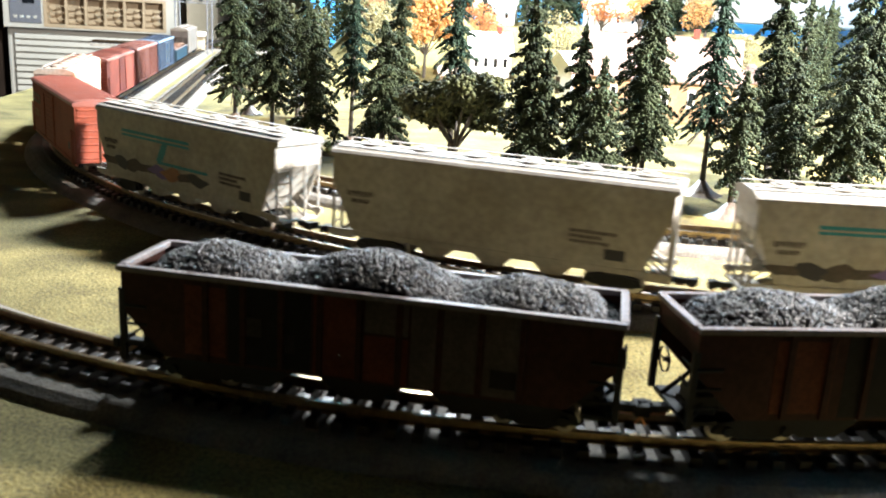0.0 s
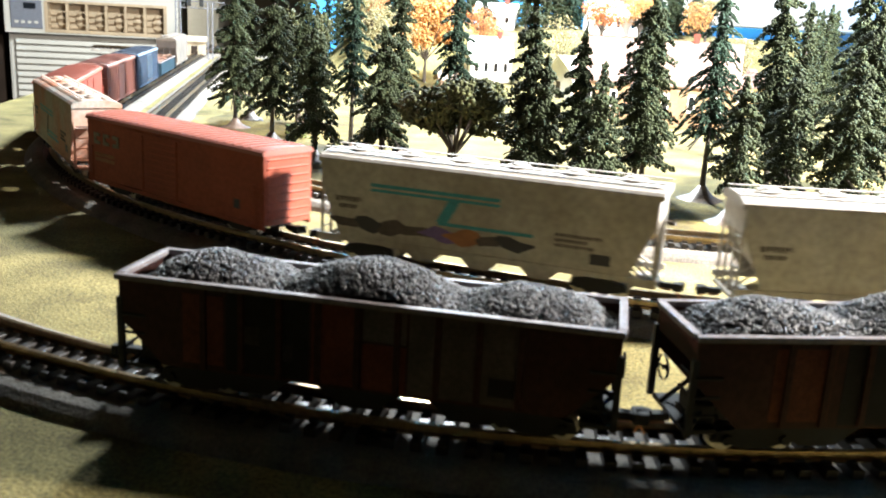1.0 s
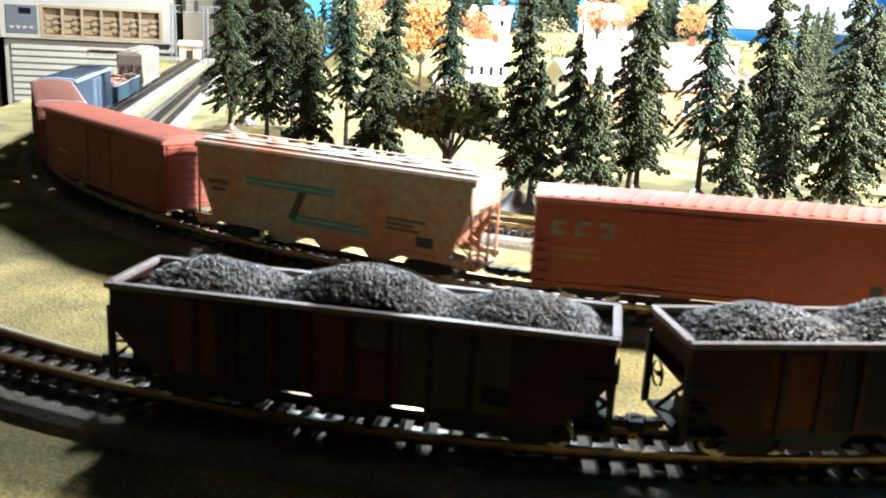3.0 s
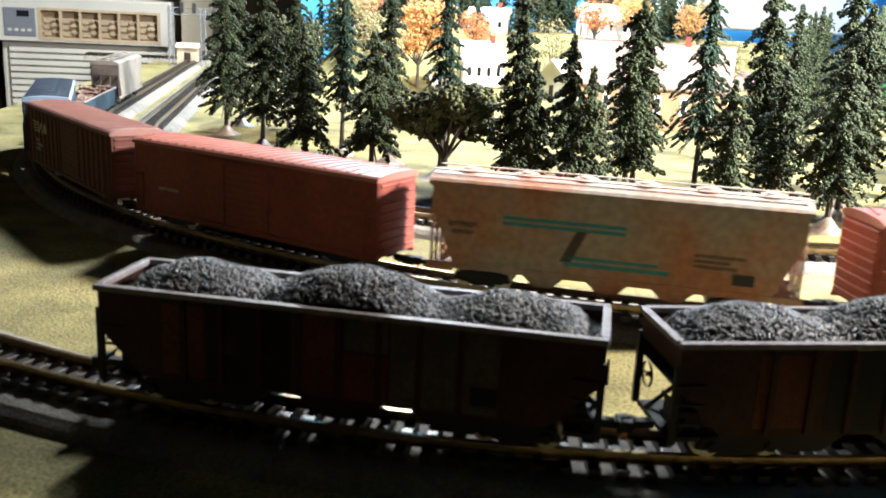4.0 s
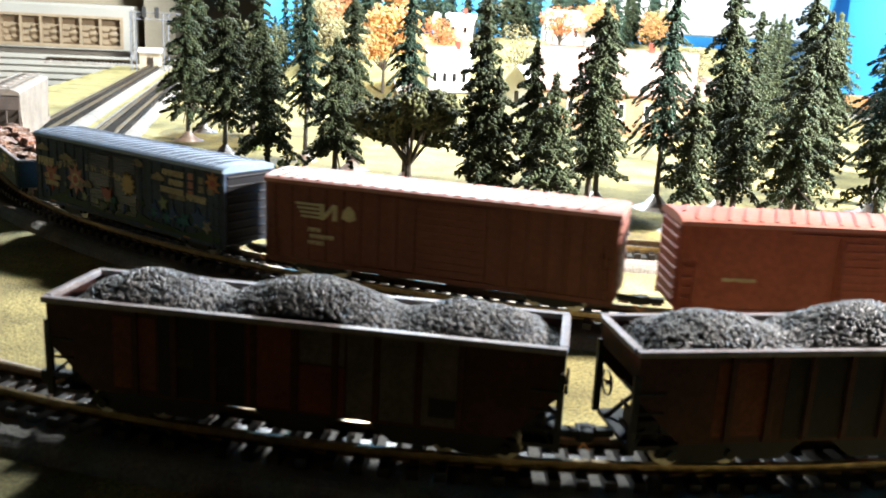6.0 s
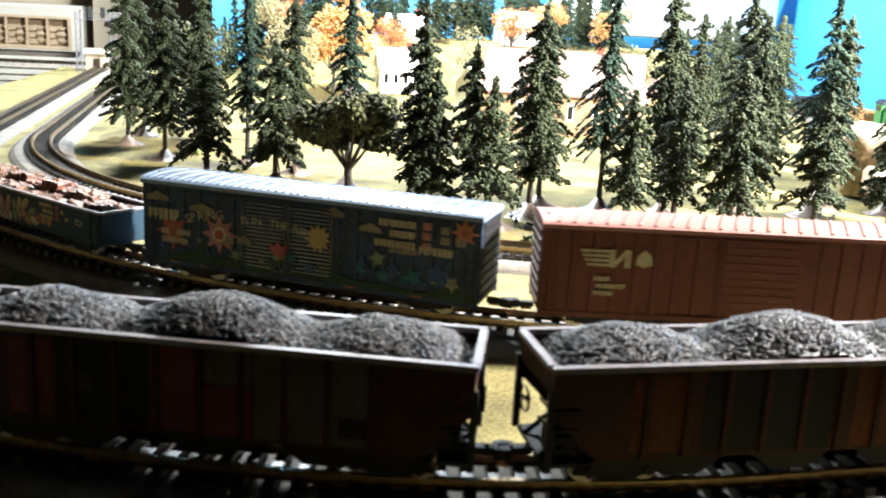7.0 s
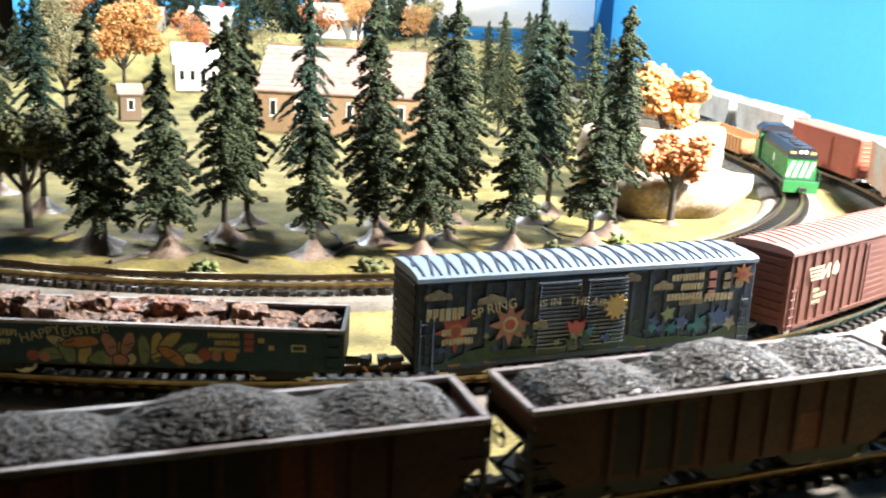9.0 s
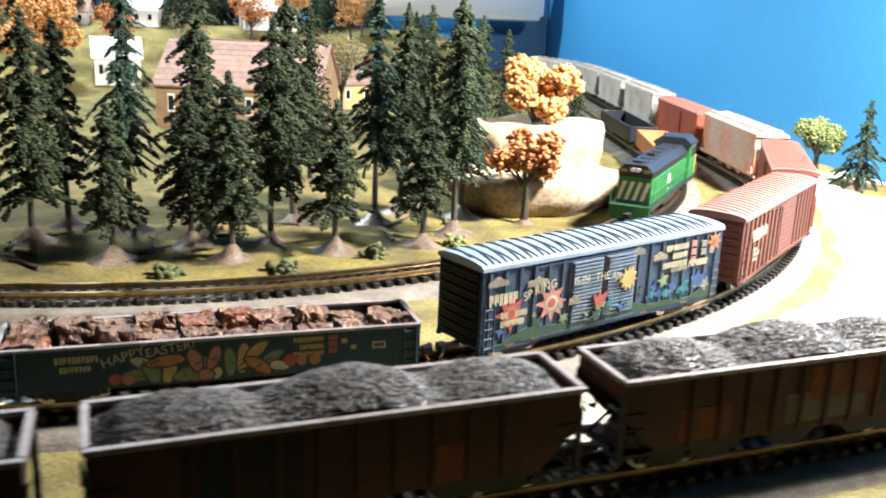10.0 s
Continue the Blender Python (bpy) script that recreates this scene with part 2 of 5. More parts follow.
# ---- track paths ----
def make_path(x, y, heading, pieces):
    """Pieces of (length, radius): straight where the radius is 0, turning left where it is positive."""
    knots, s = [], 0.0
    for length, radius in pieces:
        knots.append((s, x, y, heading, radius))
        a = radians(heading)
        if radius:
            turn = length / radius
            cx, cy = x - radius * math.sin(a), y + radius * math.cos(a)
            x, y = cx + radius * math.sin(a + turn), cy - radius * math.cos(a + turn)
            heading += math.degrees(turn)
        else:
            x, y = x + length * math.cos(a), y + length * math.sin(a)
        s += length
    return knots, s


def on_path(path, s):
    k = [k for k in path[0] if k[0] <= s] or path[0][:1]
    s0, x, y, heading, radius = k[-1]
    d, a = s - s0, radians(heading)
    if radius:
        turn = d / radius
        return x + radius * (math.sin(a + turn) - math.sin(a)), y - radius * (math.cos(a + turn) - math.cos(a)), heading + math.degrees(turn)
    return x + d * math.cos(a), y + d * math.sin(a), heading


R_MID, R_IN, R_FRONT = 34.6, 31.5, 30.0
LEAD = 95.0
_a = radians(184.3)
MID = make_path(19.21 + R_MID * math.cos(_a) - LEAD * 0.075, 56.57 + R_MID * math.sin(_a) + LEAD * 0.9972, -85.7,
                [(LEAD, 0), (R_MID * radians(160.7), R_MID), (45, 0), (R_MID * radians(105), R_MID), (45, 0)])
INNER = make_path(19.6 + R_IN * math.cos(_a) - LEAD * 0.075, 61.9 + R_IN * math.sin(_a) + LEAD * 0.9972, -85.7,
                  [(LEAD, 0), (R_IN * radians(160.7), R_IN), (38, 0), (R_IN * radians(105), R_IN), (65, 0)])
_b = radians(220)
FRONT = make_path(9.46 + R_FRONT * math.cos(_b) - 12 * math.cos(radians(-50)), 44.93 + R_FRONT * math.sin(_b) + 12 * math.sin(radians(50)), -50,
                  [(12, 0), (R_FRONT * radians(53.9), R_FRONT), (52, 0)])
RAIL_TOP = 0.70


def sweep(path, outline, s0, s1, step=0.8):
    """A solid of one cross-section (across, up) along a path."""
    n = max(2, int((s1 - s0) / step))
    vs, fs, m = [], [], len(outline)
    for i in range(n + 1):
        x, y, h = on_path(path, s0 + (s1 - s0) * i / n)
        a = radians(h)
        vs += [(x - u * math.sin(a), y + u * math.cos(a), v) for u, v in outline]
        if i:
            fs += [(m * (i - 1) + j, m * (i - 1) + (j + 1) % m, m * i + (j + 1) % m, m * i + j) for j in range(m)]
    fs += [tuple(range(m))[::-1], tuple(range(m * n, m * n + m))]
    return vs, fs


def sweep_part(name, path, outline, material, parent, s0=0.0, s1=None, step=0.8, label=""):
    vs, fs = sweep(path, outline, s0, path[1] if s1 is None else s1, step)
    me = bpy.data.meshes.new(name)
    me.from_pydata([(x * U, y * U, z * U) for x, y, z in vs], [], fs)
    me.materials.append(material)
    bm = bmesh.new()
    bm.from_mesh(me)
    bmesh.ops.recalc_face_normals(bm, faces=bm.faces)
    bm.to_mesh(me)
    bm.free()
    ob = new(name, me)
    ob.parent = parent
    return tagged(ob, label)


def track(path, label, s0, near):
    """Roadbed, two rails and the ties; the ties of the near stretch are single parts."""
    t = thing("railway_track", label, "railway track", "tracks")
    rough = [(-1.74, -0.06), (-1.56, 0.14), (-1.36, 0.27), (-1.16, 0.31), (1.16, 0.31), (1.36, 0.27), (1.56, 0.14), (1.74, -0.06)]
    sweep_part("roadbed", path, rough, BALLAST, t, s0, label="grey moulded ballast roadbed")
    for c in (-0.48, 0.48):
        prof = [(c - 0.11, 0.50), (c - 0.11, 0.53), (c - 0.03, 0.55), (c - 0.03, 0.63), (c - 0.065, 0.645), (c - 0.065, 0.69), (c - 0.05, 0.70),
                (c + 0.05, 0.70), (c + 0.065, 0.69), (c + 0.065, 0.645), (c + 0.03, 0.63), (c + 0.03, 0.55), (c + 0.11, 0.53), (c + 0.11, 0.50)]
        sweep_part("rail", path, prof, RAIL, t, s0, label="brass-coloured rail")
    bm = bmesh.new()
    box(bm, -0.115, 0.115, -0.88, 0.88, 0.30, 0.50, 0.02)
    for c in (-0.48, 0.48):
        box(bm, -0.09, 0.09, c - 0.19, c - 0.075, 0.49, 0.545)
        box(bm, -0.09, 0.09, c + 0.075, c + 0.19, 0.49, 0.545)
    first = part("tie", bm, TIE, t)
    s, rest, n = s0 + 0.25, [], 0
    me = first.data
    while s < path[1]:
        x, y, h = on_path(path, s)
        m = at(x, y, 0, 0, 0, h + rnd.uniform(-0.6, 0.6))
        if near[0] <= s <= near[1] and n < 295:
            ob = first if not n else new("tie", me)
            ob.parent, ob.matrix_basis = t, m
            n += 1
        else:
            rest.append(m)
        s += 0.487
    if rest:
        base = np.array([v.co for v in me.vertices])
        faces = [tuple(p.vertices) for p in me.polygons]
        vs, fs = [], []
        for m in rest:
            k = len(vs)
            vs += [tuple(m @ Vector(c)) for c in base]
            fs += [tuple(i + k for i in f) for f in faces]
        me2 = bpy.data.meshes.new("far_tie_run")
        me2.from_pydata(vs, [], fs)
        me2.materials.append(TIE)
        ob = new("far_tie_run", me2)
        ob.parent = t
        tagged(ob, kind="stuff")
    return t


# ---- the room ----
def structure(name, material, *boxes, label="", category=""):
    bm = bmesh.new()
    for b in boxes:
        box(bm, *b)
    return tagged(part(name, bm, material), label, category, kind="structure")


structure("floor", CARPET, (-190, 170, -150, 260, -80, -76), label="dark carpeted floor of the train room", category="floor")
structure("ceiling", BEIGE, (-190, 170, -150, 260, 165, 170), label="plain painted ceiling of the train room", category="ceiling")
structure("wall_north", BEIGE, (-190, 170, 252, 260, -76, 165), label="beige painted far wall of the room", category="wall")
# Three walls out of view, added dark so the car sides stay dim.
structure("wall_west", UNSEEN_DARK, (-190, -182, -150, 252, -76, 165), label="unseen dark brown side wall of the room, limits bounced light", category="wall")
structure("wall_south", UNSEEN_DARK, (-182, 170, -150, -142, -76, 165), label="unseen dark brown wall closing the room, limits bounced light", category="wall")
structure("wall_east", UNSEEN_DARK, (162, 170, -142, 252, -76, 165), label="unseen dark brown side wall of the room, limits bounced light", category="wall")


def slab(name, pts, thick, z0, z1, material, label, category):
    """An upright panel that follows a line of points in plan."""
    bm = bmesh.new()
    back = []
    for k, (x, y) in enumerate(pts):
        (ax, ay), (bx, by) = pts[max(0, k - 1)], pts[min(len(pts) - 1, k + 1)]
        d = Vector((bx - ax, by - ay)).normalized()
        back.append((x + d.y * thick, y - d.x * thick))
    prism(bm, list(pts) + back[::-1], z0, z1, "z")
    return tagged(part(name, bm, material), label, category, kind="structure")


def wall_x(y):
    """Where the gently curved blue wall stands, seen in plan."""
    return float(np.polyval((1.8959365e-06, 9.7795938e-05, 0.097312871, 58.156948), y))


slab("backdrop", [(wall_x(y), y) for y in np.linspace(-12, 140, 33)], 1.2, -4, 110, BACKDROP, "plain bright blue sky backdrop wall", "backdrop")
slab("backdrop_north", [(78.9, 140.0), (-8.0, 142.0)][::-1], 1.2, -4, 110, BACKDROP, "blue sky backdrop along the far end of the layout", "backdrop")
# A narrow sheet of darker blue just before the north wall's corner.
slab("backdrop_corner", [(78.0, 138.9), (68.5, 139.0)][::-1], 0.6, -2, 110, BACK_DARK, "dark blue strip in the corner of the backdrop", "backdrop")



def layout_table():
    t = thing("layout_table", "train table covered with a straw-green grass mat", "table")
    n, m = 150, 110
    vs, fs = [], []
    for j in range(m + 1):
        y = 11.5 + (145 - 11.5) * j / m
        xl = np.interp(y, [4, 50, 145], [-20.0, -23.6, -26.8])
        xr = wall_x(min(y, 140)) - 0.05
        for i in range(n + 1):
            x = xl + (xr - xl) * i / n
            z = 0.05 * noise.noise((x * 0.25, y * 0.25, 0))
            z += ground_rise(x, y)
            vs.append((x, y, z))
    for j in range(m):
        for i in range(n):
            a = j * (n + 1) + i
            fs.append((a, a + 1, a + n + 2, a + n + 1))
    soup("grass_mat", vs, fs, GRASS, t, "straw-green grass mat")
    bm = bmesh.new()
    prism(bm, [(-20.6, 11.5), (58.6, 11.5), (60.9, 28.0), (64.4, 58.0), (78.7, 140.0), (78.7, 145.0), (-26.8, 145.0), (-23.6, 50.0)], -5.0, -0.25, "z")
    part("table_top", bm, PLYWOOD, t, "plywood table top")
    for x, y in ((-16, 15), (54, 15), (66, 126), (-22, 126)):
        quick("leg", PLYWOOD, t, (x - 3, x + 3, y - 3, y + 3, -76, -5))
    return t


def ground_rise(x, y):
    """The village ground climbs towards the backdrop."""
    k = max(0.0, min(1.0, (y - 94) / 19)) * max(0.0, min(1.0, (x + 6) / 8)) * max(0.0, min(1.0, (30.0 - math.hypot(x - 30, max(0.0, y - 100) + (0 if x > 30 else -2))) / 5 if x > 24 else (127 - y) / 4))
    return 6.4 * k * k * (3 - 2 * k)


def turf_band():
    """Darker scenic turf scattered under the row of firs, inside the inner track; part of its dark is tree shade."""
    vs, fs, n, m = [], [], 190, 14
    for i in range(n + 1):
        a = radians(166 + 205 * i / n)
        # Wider at the west end, where the turf colour stands for fir shade.
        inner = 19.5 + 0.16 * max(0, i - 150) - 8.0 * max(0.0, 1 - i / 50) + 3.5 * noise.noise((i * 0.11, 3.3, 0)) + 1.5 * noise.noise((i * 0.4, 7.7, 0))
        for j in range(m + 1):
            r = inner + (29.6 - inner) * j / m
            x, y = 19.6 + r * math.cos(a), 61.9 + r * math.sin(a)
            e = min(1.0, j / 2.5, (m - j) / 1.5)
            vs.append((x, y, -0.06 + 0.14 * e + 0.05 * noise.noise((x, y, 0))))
    for i in range(n):
        for j in range(m):
            k = i * (m + 1) + j
            fs.append((k, k + m + 1, k + m + 2, k + 1))
    return tagged(soup("ground_turf", vs, fs, TURF), "olive-brown scenic turf under the fir trees, partly painted tree shade", "turf", kind="structure")


def sand_patch():
    """Bare pale ground outside the curve, towards the blue wall."""
    vs, fs, n, m = [], [], 90, 16
    for i in range(n + 1):
        a = radians(281 + 71 * i / n)
        outer = min(66.0, 38.0 + 2.4 * i + 2.5 * noise.noise((i * 0.15, 1.3, 0)))
        for j in range(m + 1):
            r = 36.6 + (outer - 36.6) * j / m
            x, y = 19.21 + r * math.cos(a), 56.57 + r * math.sin(a)
            lim = wall_x(y) - 0.15
            y = max(y, 17.6 + 0.07 * (x - 30)) if x > 12 else y
            x = min(x, lim)
            vs.append((x, y, -0.05 + 0.19 * min(1.0, j / 1.2, (m - j) / 1.5) + 0.04 * noise.noise((x * 0.7, y * 0.7, 0))))
    for i in range(n):
        for j in range(m):
            k = i * (m + 1) + j
            fs.append((k, k + m + 1, k + m + 2, k + 1))
    return tagged(soup("ground_sand", vs, fs, SAND), "pale sandy ground between the tracks and the wall", "sand", kind="structure")


layout_table()
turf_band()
sand_patch()


# ---- trees ----
_bm = bmesh.new()
bmesh.ops.create_icosphere(_bm, subdivisions=1, radius=1)
ICO_V = np.array([v.co for v in _bm.verts])
ICO_F = np.array([[v.index for v in f.verts] for f in _bm.faces])
_bm.free()


OCT_V = np.array([(1, 0, 0), (-1, 0, 0), (0, 1, 0), (0, -1, 0), (0, 0, 1), (0, 0, -1)], float)
OCT_F = np.array([(0, 2, 4), (2, 1, 4), (1, 3, 4), (3, 0, 4), (2, 0, 5), (1, 2, 5), (3, 1, 5), (0, 3, 5)])


def lumps(centres, sizes, axes, rng, rough=0.3, shape_v=ICO_V, shape_f=ICO_F):
    """Many small uneven clumps: centre, (long, wide, high) and the direction of the long axis."""
    n = len(centres)
    c, s, d = np.array(centres, float), np.array(sizes, float), np.array(axes, float)
    d /= np.linalg.norm(d, axis=1, keepdims=True) + 1e-9
    up = np.tile((0.0, 0.0, 1.0), (n, 1))
    side = np.cross(up, d)
    side /= np.linalg.norm(side, axis=1, keepdims=True) + 1e-9
    top = np.cross(d, side)
    v = shape_v[None] * (1 + rng.uniform(-rough, rough, (n, len(shape_v), 1)))
    v = v * s[:, None, :]
    pts = c[:, None] + v[:, :, :1] * d[:, None] + v[:, :, 1:2] * side[:, None] + v[:, :, 2:] * top[:, None]
    faces = shape_f[None] + (np.arange(n) * len(shape_v))[:, None, None]
    return pts.reshape(-1, 3), faces.reshape(-1, 3)


def conifer_meshes(h, r, seed, bristle, bare, density):
    """Crown of separate drooping boughs in loose tiers, each one a tapering roll of foam crumbs, with gaps between them."""
    rng = np.random.default_rng(seed)
    cs, ss, ds = [], [], []
    z0 = bare * h
    gap = (0.56 if bristle else 0.56) / min(1.0, density + 0.25)
    tiers = max(6, int((h - z0) / gap))
    crumb = (0.070 if bristle else 0.069) / density ** 0.7
    for i in range(tiers):
        u = i / tiers
        z = z0 + (h - z0) * u + rng.uniform(-0.12, 0.12)
        rad = r * (1 - u) ** (0.82 if bristle else 0.66) * rng.uniform(0.74, 1.14) + (0.14 if bristle else 0.27)
        if i < 2:
            rad *= rng.uniform(0.7, 1.05)
        count = max(4, int(round(4.5 + 5.0 * rad / max(r, 1.0))))
        spin = rng.uniform(0, 6.28)
        for k in range(count):
            a = spin + 6.283 * k / count + rng.uniform(-0.3, 0.3)
            reach = rad * rng.uniform(0.60, 1.22)
            droop = (0.62 if bristle else 0.48) * rng.uniform(0.5, 1.5)
            thick = (0.15 if bristle else 0.21) * rng.uniform(0.8, 1.25) * (0.62 + 0.38 * min(1.0, rad / 1.1))
            m = max(2, int(reach / (0.088 / density)))
            for q in range(m):
                f = (q + 0.7) / m
                rr = reach * f
                w = thick * (1.15 - 0.65 * f)
                zc = z - droop * rr * (0.35 + 0.65 * f)
                for _ in range((4 if bristle else 6) if density >= 1 else 2):
                    b, rho = rng.uniform(0, 6.28), w * rng.uniform(0.55, 1.1)
                    across, up = rho * math.cos(b) * 1.25, rho * math.sin(b) * 0.85
                    size = crumb * rng.uniform(0.7, 1.35)
                    cs.append((rr * math.cos(a) - across * math.sin(a), rr * math.sin(a) + across * math.cos(a), zc + up))
                    if bristle:
                        ss.append((size * 1.9, size * 0.62, size * 0.55))
                        ds.append((math.cos(a + across * 2.2), math.sin(a + across * 2.2), -droop * (0.4 + f) + rng.uniform(-0.25, 0.25)))
                    else:
                        ss.append((size * 1.15, size * 0.95, size * 0.85))
                        ds.append(tuple(rng.normal(size=3)))
    for _ in range(int(60 * h * density)):
        u = rng.uniform(0, 1) ** 0.8
        a, q = rng.uniform(0, 6.28), (0.42 * (1 - u) + 0.12) * rng.uniform(0.4, 1.0)
        cs.append((q * math.cos(a), q * math.sin(a), z0 + (h - z0) * u))
        ss.append((crumb * 1.2, crumb, crumb * 1.1)), ds.append(tuple(rng.normal(size=3)))
    cs.append((0, 0, h)), ss.append((0.20, 0.08, 0.08)), ds.append((0.05, 0, 1))
    return lumps(cs, ss, ds, rng, 0.45, OCT_V, OCT_F)


def foot_mesh(bm, rad, high, rng):
    """The flared plastic foot of a model tree."""
    n = 14
    rings = [(rad, 0.0), (rad * 0.85, high * 0.12), (rad * 0.42, high * 0.42), (0.13, high)]
    wob = [rng.uniform(0.82, 1.12) for _ in range(n)]
    rows = [[bm.verts.new((q * (wob[i] if k < 3 else 1) * math.cos(6.2832 * i / n), q * (wob[i] if k < 3 else 1) * math.sin(6.2832 * i / n), z)) for i in range(n)]
            for k, (q, z) in enumerate(rings)]
    for a, b in zip(rows, rows[1:]):
        for i in range(n):
            bm.faces.new((a[i], a[(i + 1) % n], b[(i + 1) % n], b[i]))
    bm.faces.new(rows[0][::-1]), bm.faces.new(rows[-1])


def conifer(x, y, z, h, r, seed, bristle=False, bare=0.2, density=1.0, material=None, foot=True, label="", lean=0.0):
    t = thing("conifer_tree", label or ("dark green model spruce with drooping boughs on a plastic foot" if bristle else "dark green bumpy model fir on a flared plastic foot"), "tree", "model conifers")
    vs, fs = conifer_meshes(h, r, seed, bristle, bare, density)
    soup("crown", vs, fs, material or (NEEDLE_B if bristle else NEEDLE), t)
    bm = bmesh.new()
    cyl(bm, (0, 0, 0.05), (0, 0, h * 0.55), 0.15, 0.08, 8)
    cyl(bm, (0, 0, h * 0.55), (0, 0, h * 0.97), 0.08, 0.03, 6)
    if foot:
        limb = random.Random(seed + 900)
        for k in range(7):
            a, ln, fork = 6.283 * k / 7 + limb.uniform(-0.4, 0.4), r * limb.uniform(0.55, 0.95), h * (bare + limb.uniform(0.0, 0.05))
            cyl(bm, (0, 0, fork), (ln * math.cos(a), ln * math.sin(a), fork - ln * limb.uniform(0.5, 0.8)), 0.07, 0.03, 5)
    part("trunk", bm, BARK, t)
    if foot:
        bm = bmesh.new()
        foot_mesh(bm, random.Random(seed).uniform(0.95, 1.35), random.Random(seed).uniform(0.55, 0.9), random.Random(seed))
        part("foot", bm, FOOT, t, "brown flared plastic foot", True)
    t.matrix_basis = at(x, y, z - 0.03, lean, lean * 0.5, seed * 47 % 360)
    return t


def leafy(x, y, z, h, r, seed, material, label, trunk=0.35, count=420, gap=0.55, foot=True, squash=0.8, clump=1.0):
    """A broad tree: forked trunk, limbs, and clumps round the limb ends."""
    t = thing("leafy_tree", label, "tree", "model leafy trees")
    rng = np.random.default_rng(seed)
    bm = bmesh.new()
    cyl(bm, (0, 0, 0), (0.05, 0, h * trunk), 0.20, 0.15, 8)
    ends = []
    for k in range(9):
        a = 6.283 * k / 9 + rng.uniform(-0.3, 0.3)
        reach = r * rng.uniform(0.35, 0.85)
        e = (reach * math.cos(a), reach * math.sin(a), h * rng.uniform(trunk + 0.15, 0.9))
        cyl(bm, (0.05, 0, h * trunk * 0.9), e, 0.10, 0.03, 6)
        ends.append(e)
        e2 = (e[0] * 1.25, e[1] * 1.25, e[2] + rng.uniform(-0.2, 0.3))
        cyl(bm, e, e2, 0.035, 0.015, 5)
    part("trunk", bm, BARK, t)
    cs, ss, ds = [], [], []
    for _ in range(int(count * 2.4)):
        e = ends[rng.integers(len(ends))]
        d = rng.normal(size=3)
        d /= np.linalg.norm(d)
        q = r * gap * rng.uniform(0.35, 1.0) ** 0.6
        cs.append((e[0] + d[0] * q, e[1] + d[1] * q, max(h * trunk * 0.85, e[2] + d[2] * q * squash)))
        s = clump * rng.uniform(0.06, 0.17) * (0.75 + r * 0.15)
        ss.append((s, s * 0.8, s * 0.6))
        ds.append(tuple(rng.normal(size=3)))
    vs, fs = lumps(cs, ss, ds, rng, 0.5, OCT_V, OCT_F)
    soup("crown", vs, fs, material, t)
    if foot:
        bm = bmesh.new()
        foot_mesh(bm, 0.85, 0.35, random.Random(seed))
        part("foot", bm, FOOT, t, smooth=True)
    t.matrix_basis = at(x, y, z - 0.03, 0, 0, seed * 31 % 360)
    return t


# Nearest trees: x, y, height, half-width, height of the bare trunk, feathery or bumpy boughs.
FIRS = [
    (-7.0, 58.6, 9.3, 1.75, 0.22, False), (-4.2, 53.2, 9.4, 1.65, 0.24, False), (-1.45, 47.6, 7.1, 1.55, 0.20, False), (0.35, 52.0, 9.6, 1.30, 0.34, True), (1.95, 45.0, 7.1, 1.60, 0.22, False),
    (2.95, 49.5, 9.4, 1.15, 0.26, False), (-6.6, 63.0, 9.6, 1.5, 0.22, False), (-2.7, 60.5, 9.4, 1.4, 0.25, False), (5.4, 45.2, 9.6, 1.35, 0.40, True),
    (8.0, 38.6, 9.3, 1.20, 0.22, False), (8.35, 37.5, 6.4, 1.10, 0.22, False), (10.5, 39.9, 7.5, 1.20, 0.24, False), (10.75, 36.9, 6.3, 1.20, 0.24, False), (13.1, 39.2, 9.3, 1.55, 0.22, False),
    (14.3, 41.8, 8.9, 1.15, 0.26, False), (16.9, 40.7, 10.4, 1.85, 0.30, True), (16.35, 35.9, 6.1, 1.15, 0.22, False), (20.1, 41.0, 10.4, 1.55, 0.26, False), (19.35, 37.8, 6.6, 1.20, 0.24, False),
    (20.8, 35.5, 7.4, 1.50, 0.20, False), (22.6, 38.1, 9.3, 1.35, 0.26, False), (24.0, 41.1, 10.4, 1.75, 0.28, False), (25.0, 36.0, 6.3, 1.25, 0.28, False), (27.8, 40.9, 10.7, 1.70, 0.30, True),
    (29.5, 42.6, 9.6, 1.25, 0.30, False), (28.9, 36.4, 6.3, 1.15, 0.28, False), (30.8, 38.0, 10.5, 1.45, 0.28, False), (32.2, 41.2, 9.8, 1.25, 0.30, True)]
for i, (x, y, h, r, bare, feathery) in enumerate(FIRS):
    conifer(x, y, 0, h, r, 11 + i, bristle=feathery, bare=bare + (0.07 if h < 8 else 0.03), lean=rnd.uniform(-1.5, 1.5))
leafy(5.25, 41.0, 0, 5.3, 2.25, 5, LEAF, "olive green broadleaf model tree with forked trunk", 0.36, 2200, 0.50, squash=0.65)
FAR_CONIFERS = [(43.5, 52.6, 6.2, 1.0), (38.2, 56.0, 9.5, 1.6), (36.0, 60.0, 10.0, 1.6), (26.5, 52.0, 9.6, 1.5), (40.0, 66.0, 9.5, 1.6), (41.5, 60.0, 8.5, 1.4),
                (37.0, 70.0, 10.0, 1.7), (43.0, 74.0, 9.5, 1.6), (46.0, 82.0, 10.0, 1.7), (41.0, 80.0, 9.0, 1.6), (48.0, 90.0, 10.0, 1.7), (44.0, 93.0, 9.0, 1.6), (50.5, 98.0, 9.5, 1.6)]
for i, (x, y, h, r) in enumerate(FAR_CONIFERS):
    conifer(x, y, ground_rise(x, y), h, r, 81 + i, density=0.7, foot=i == 0)
_r = random.Random(3)
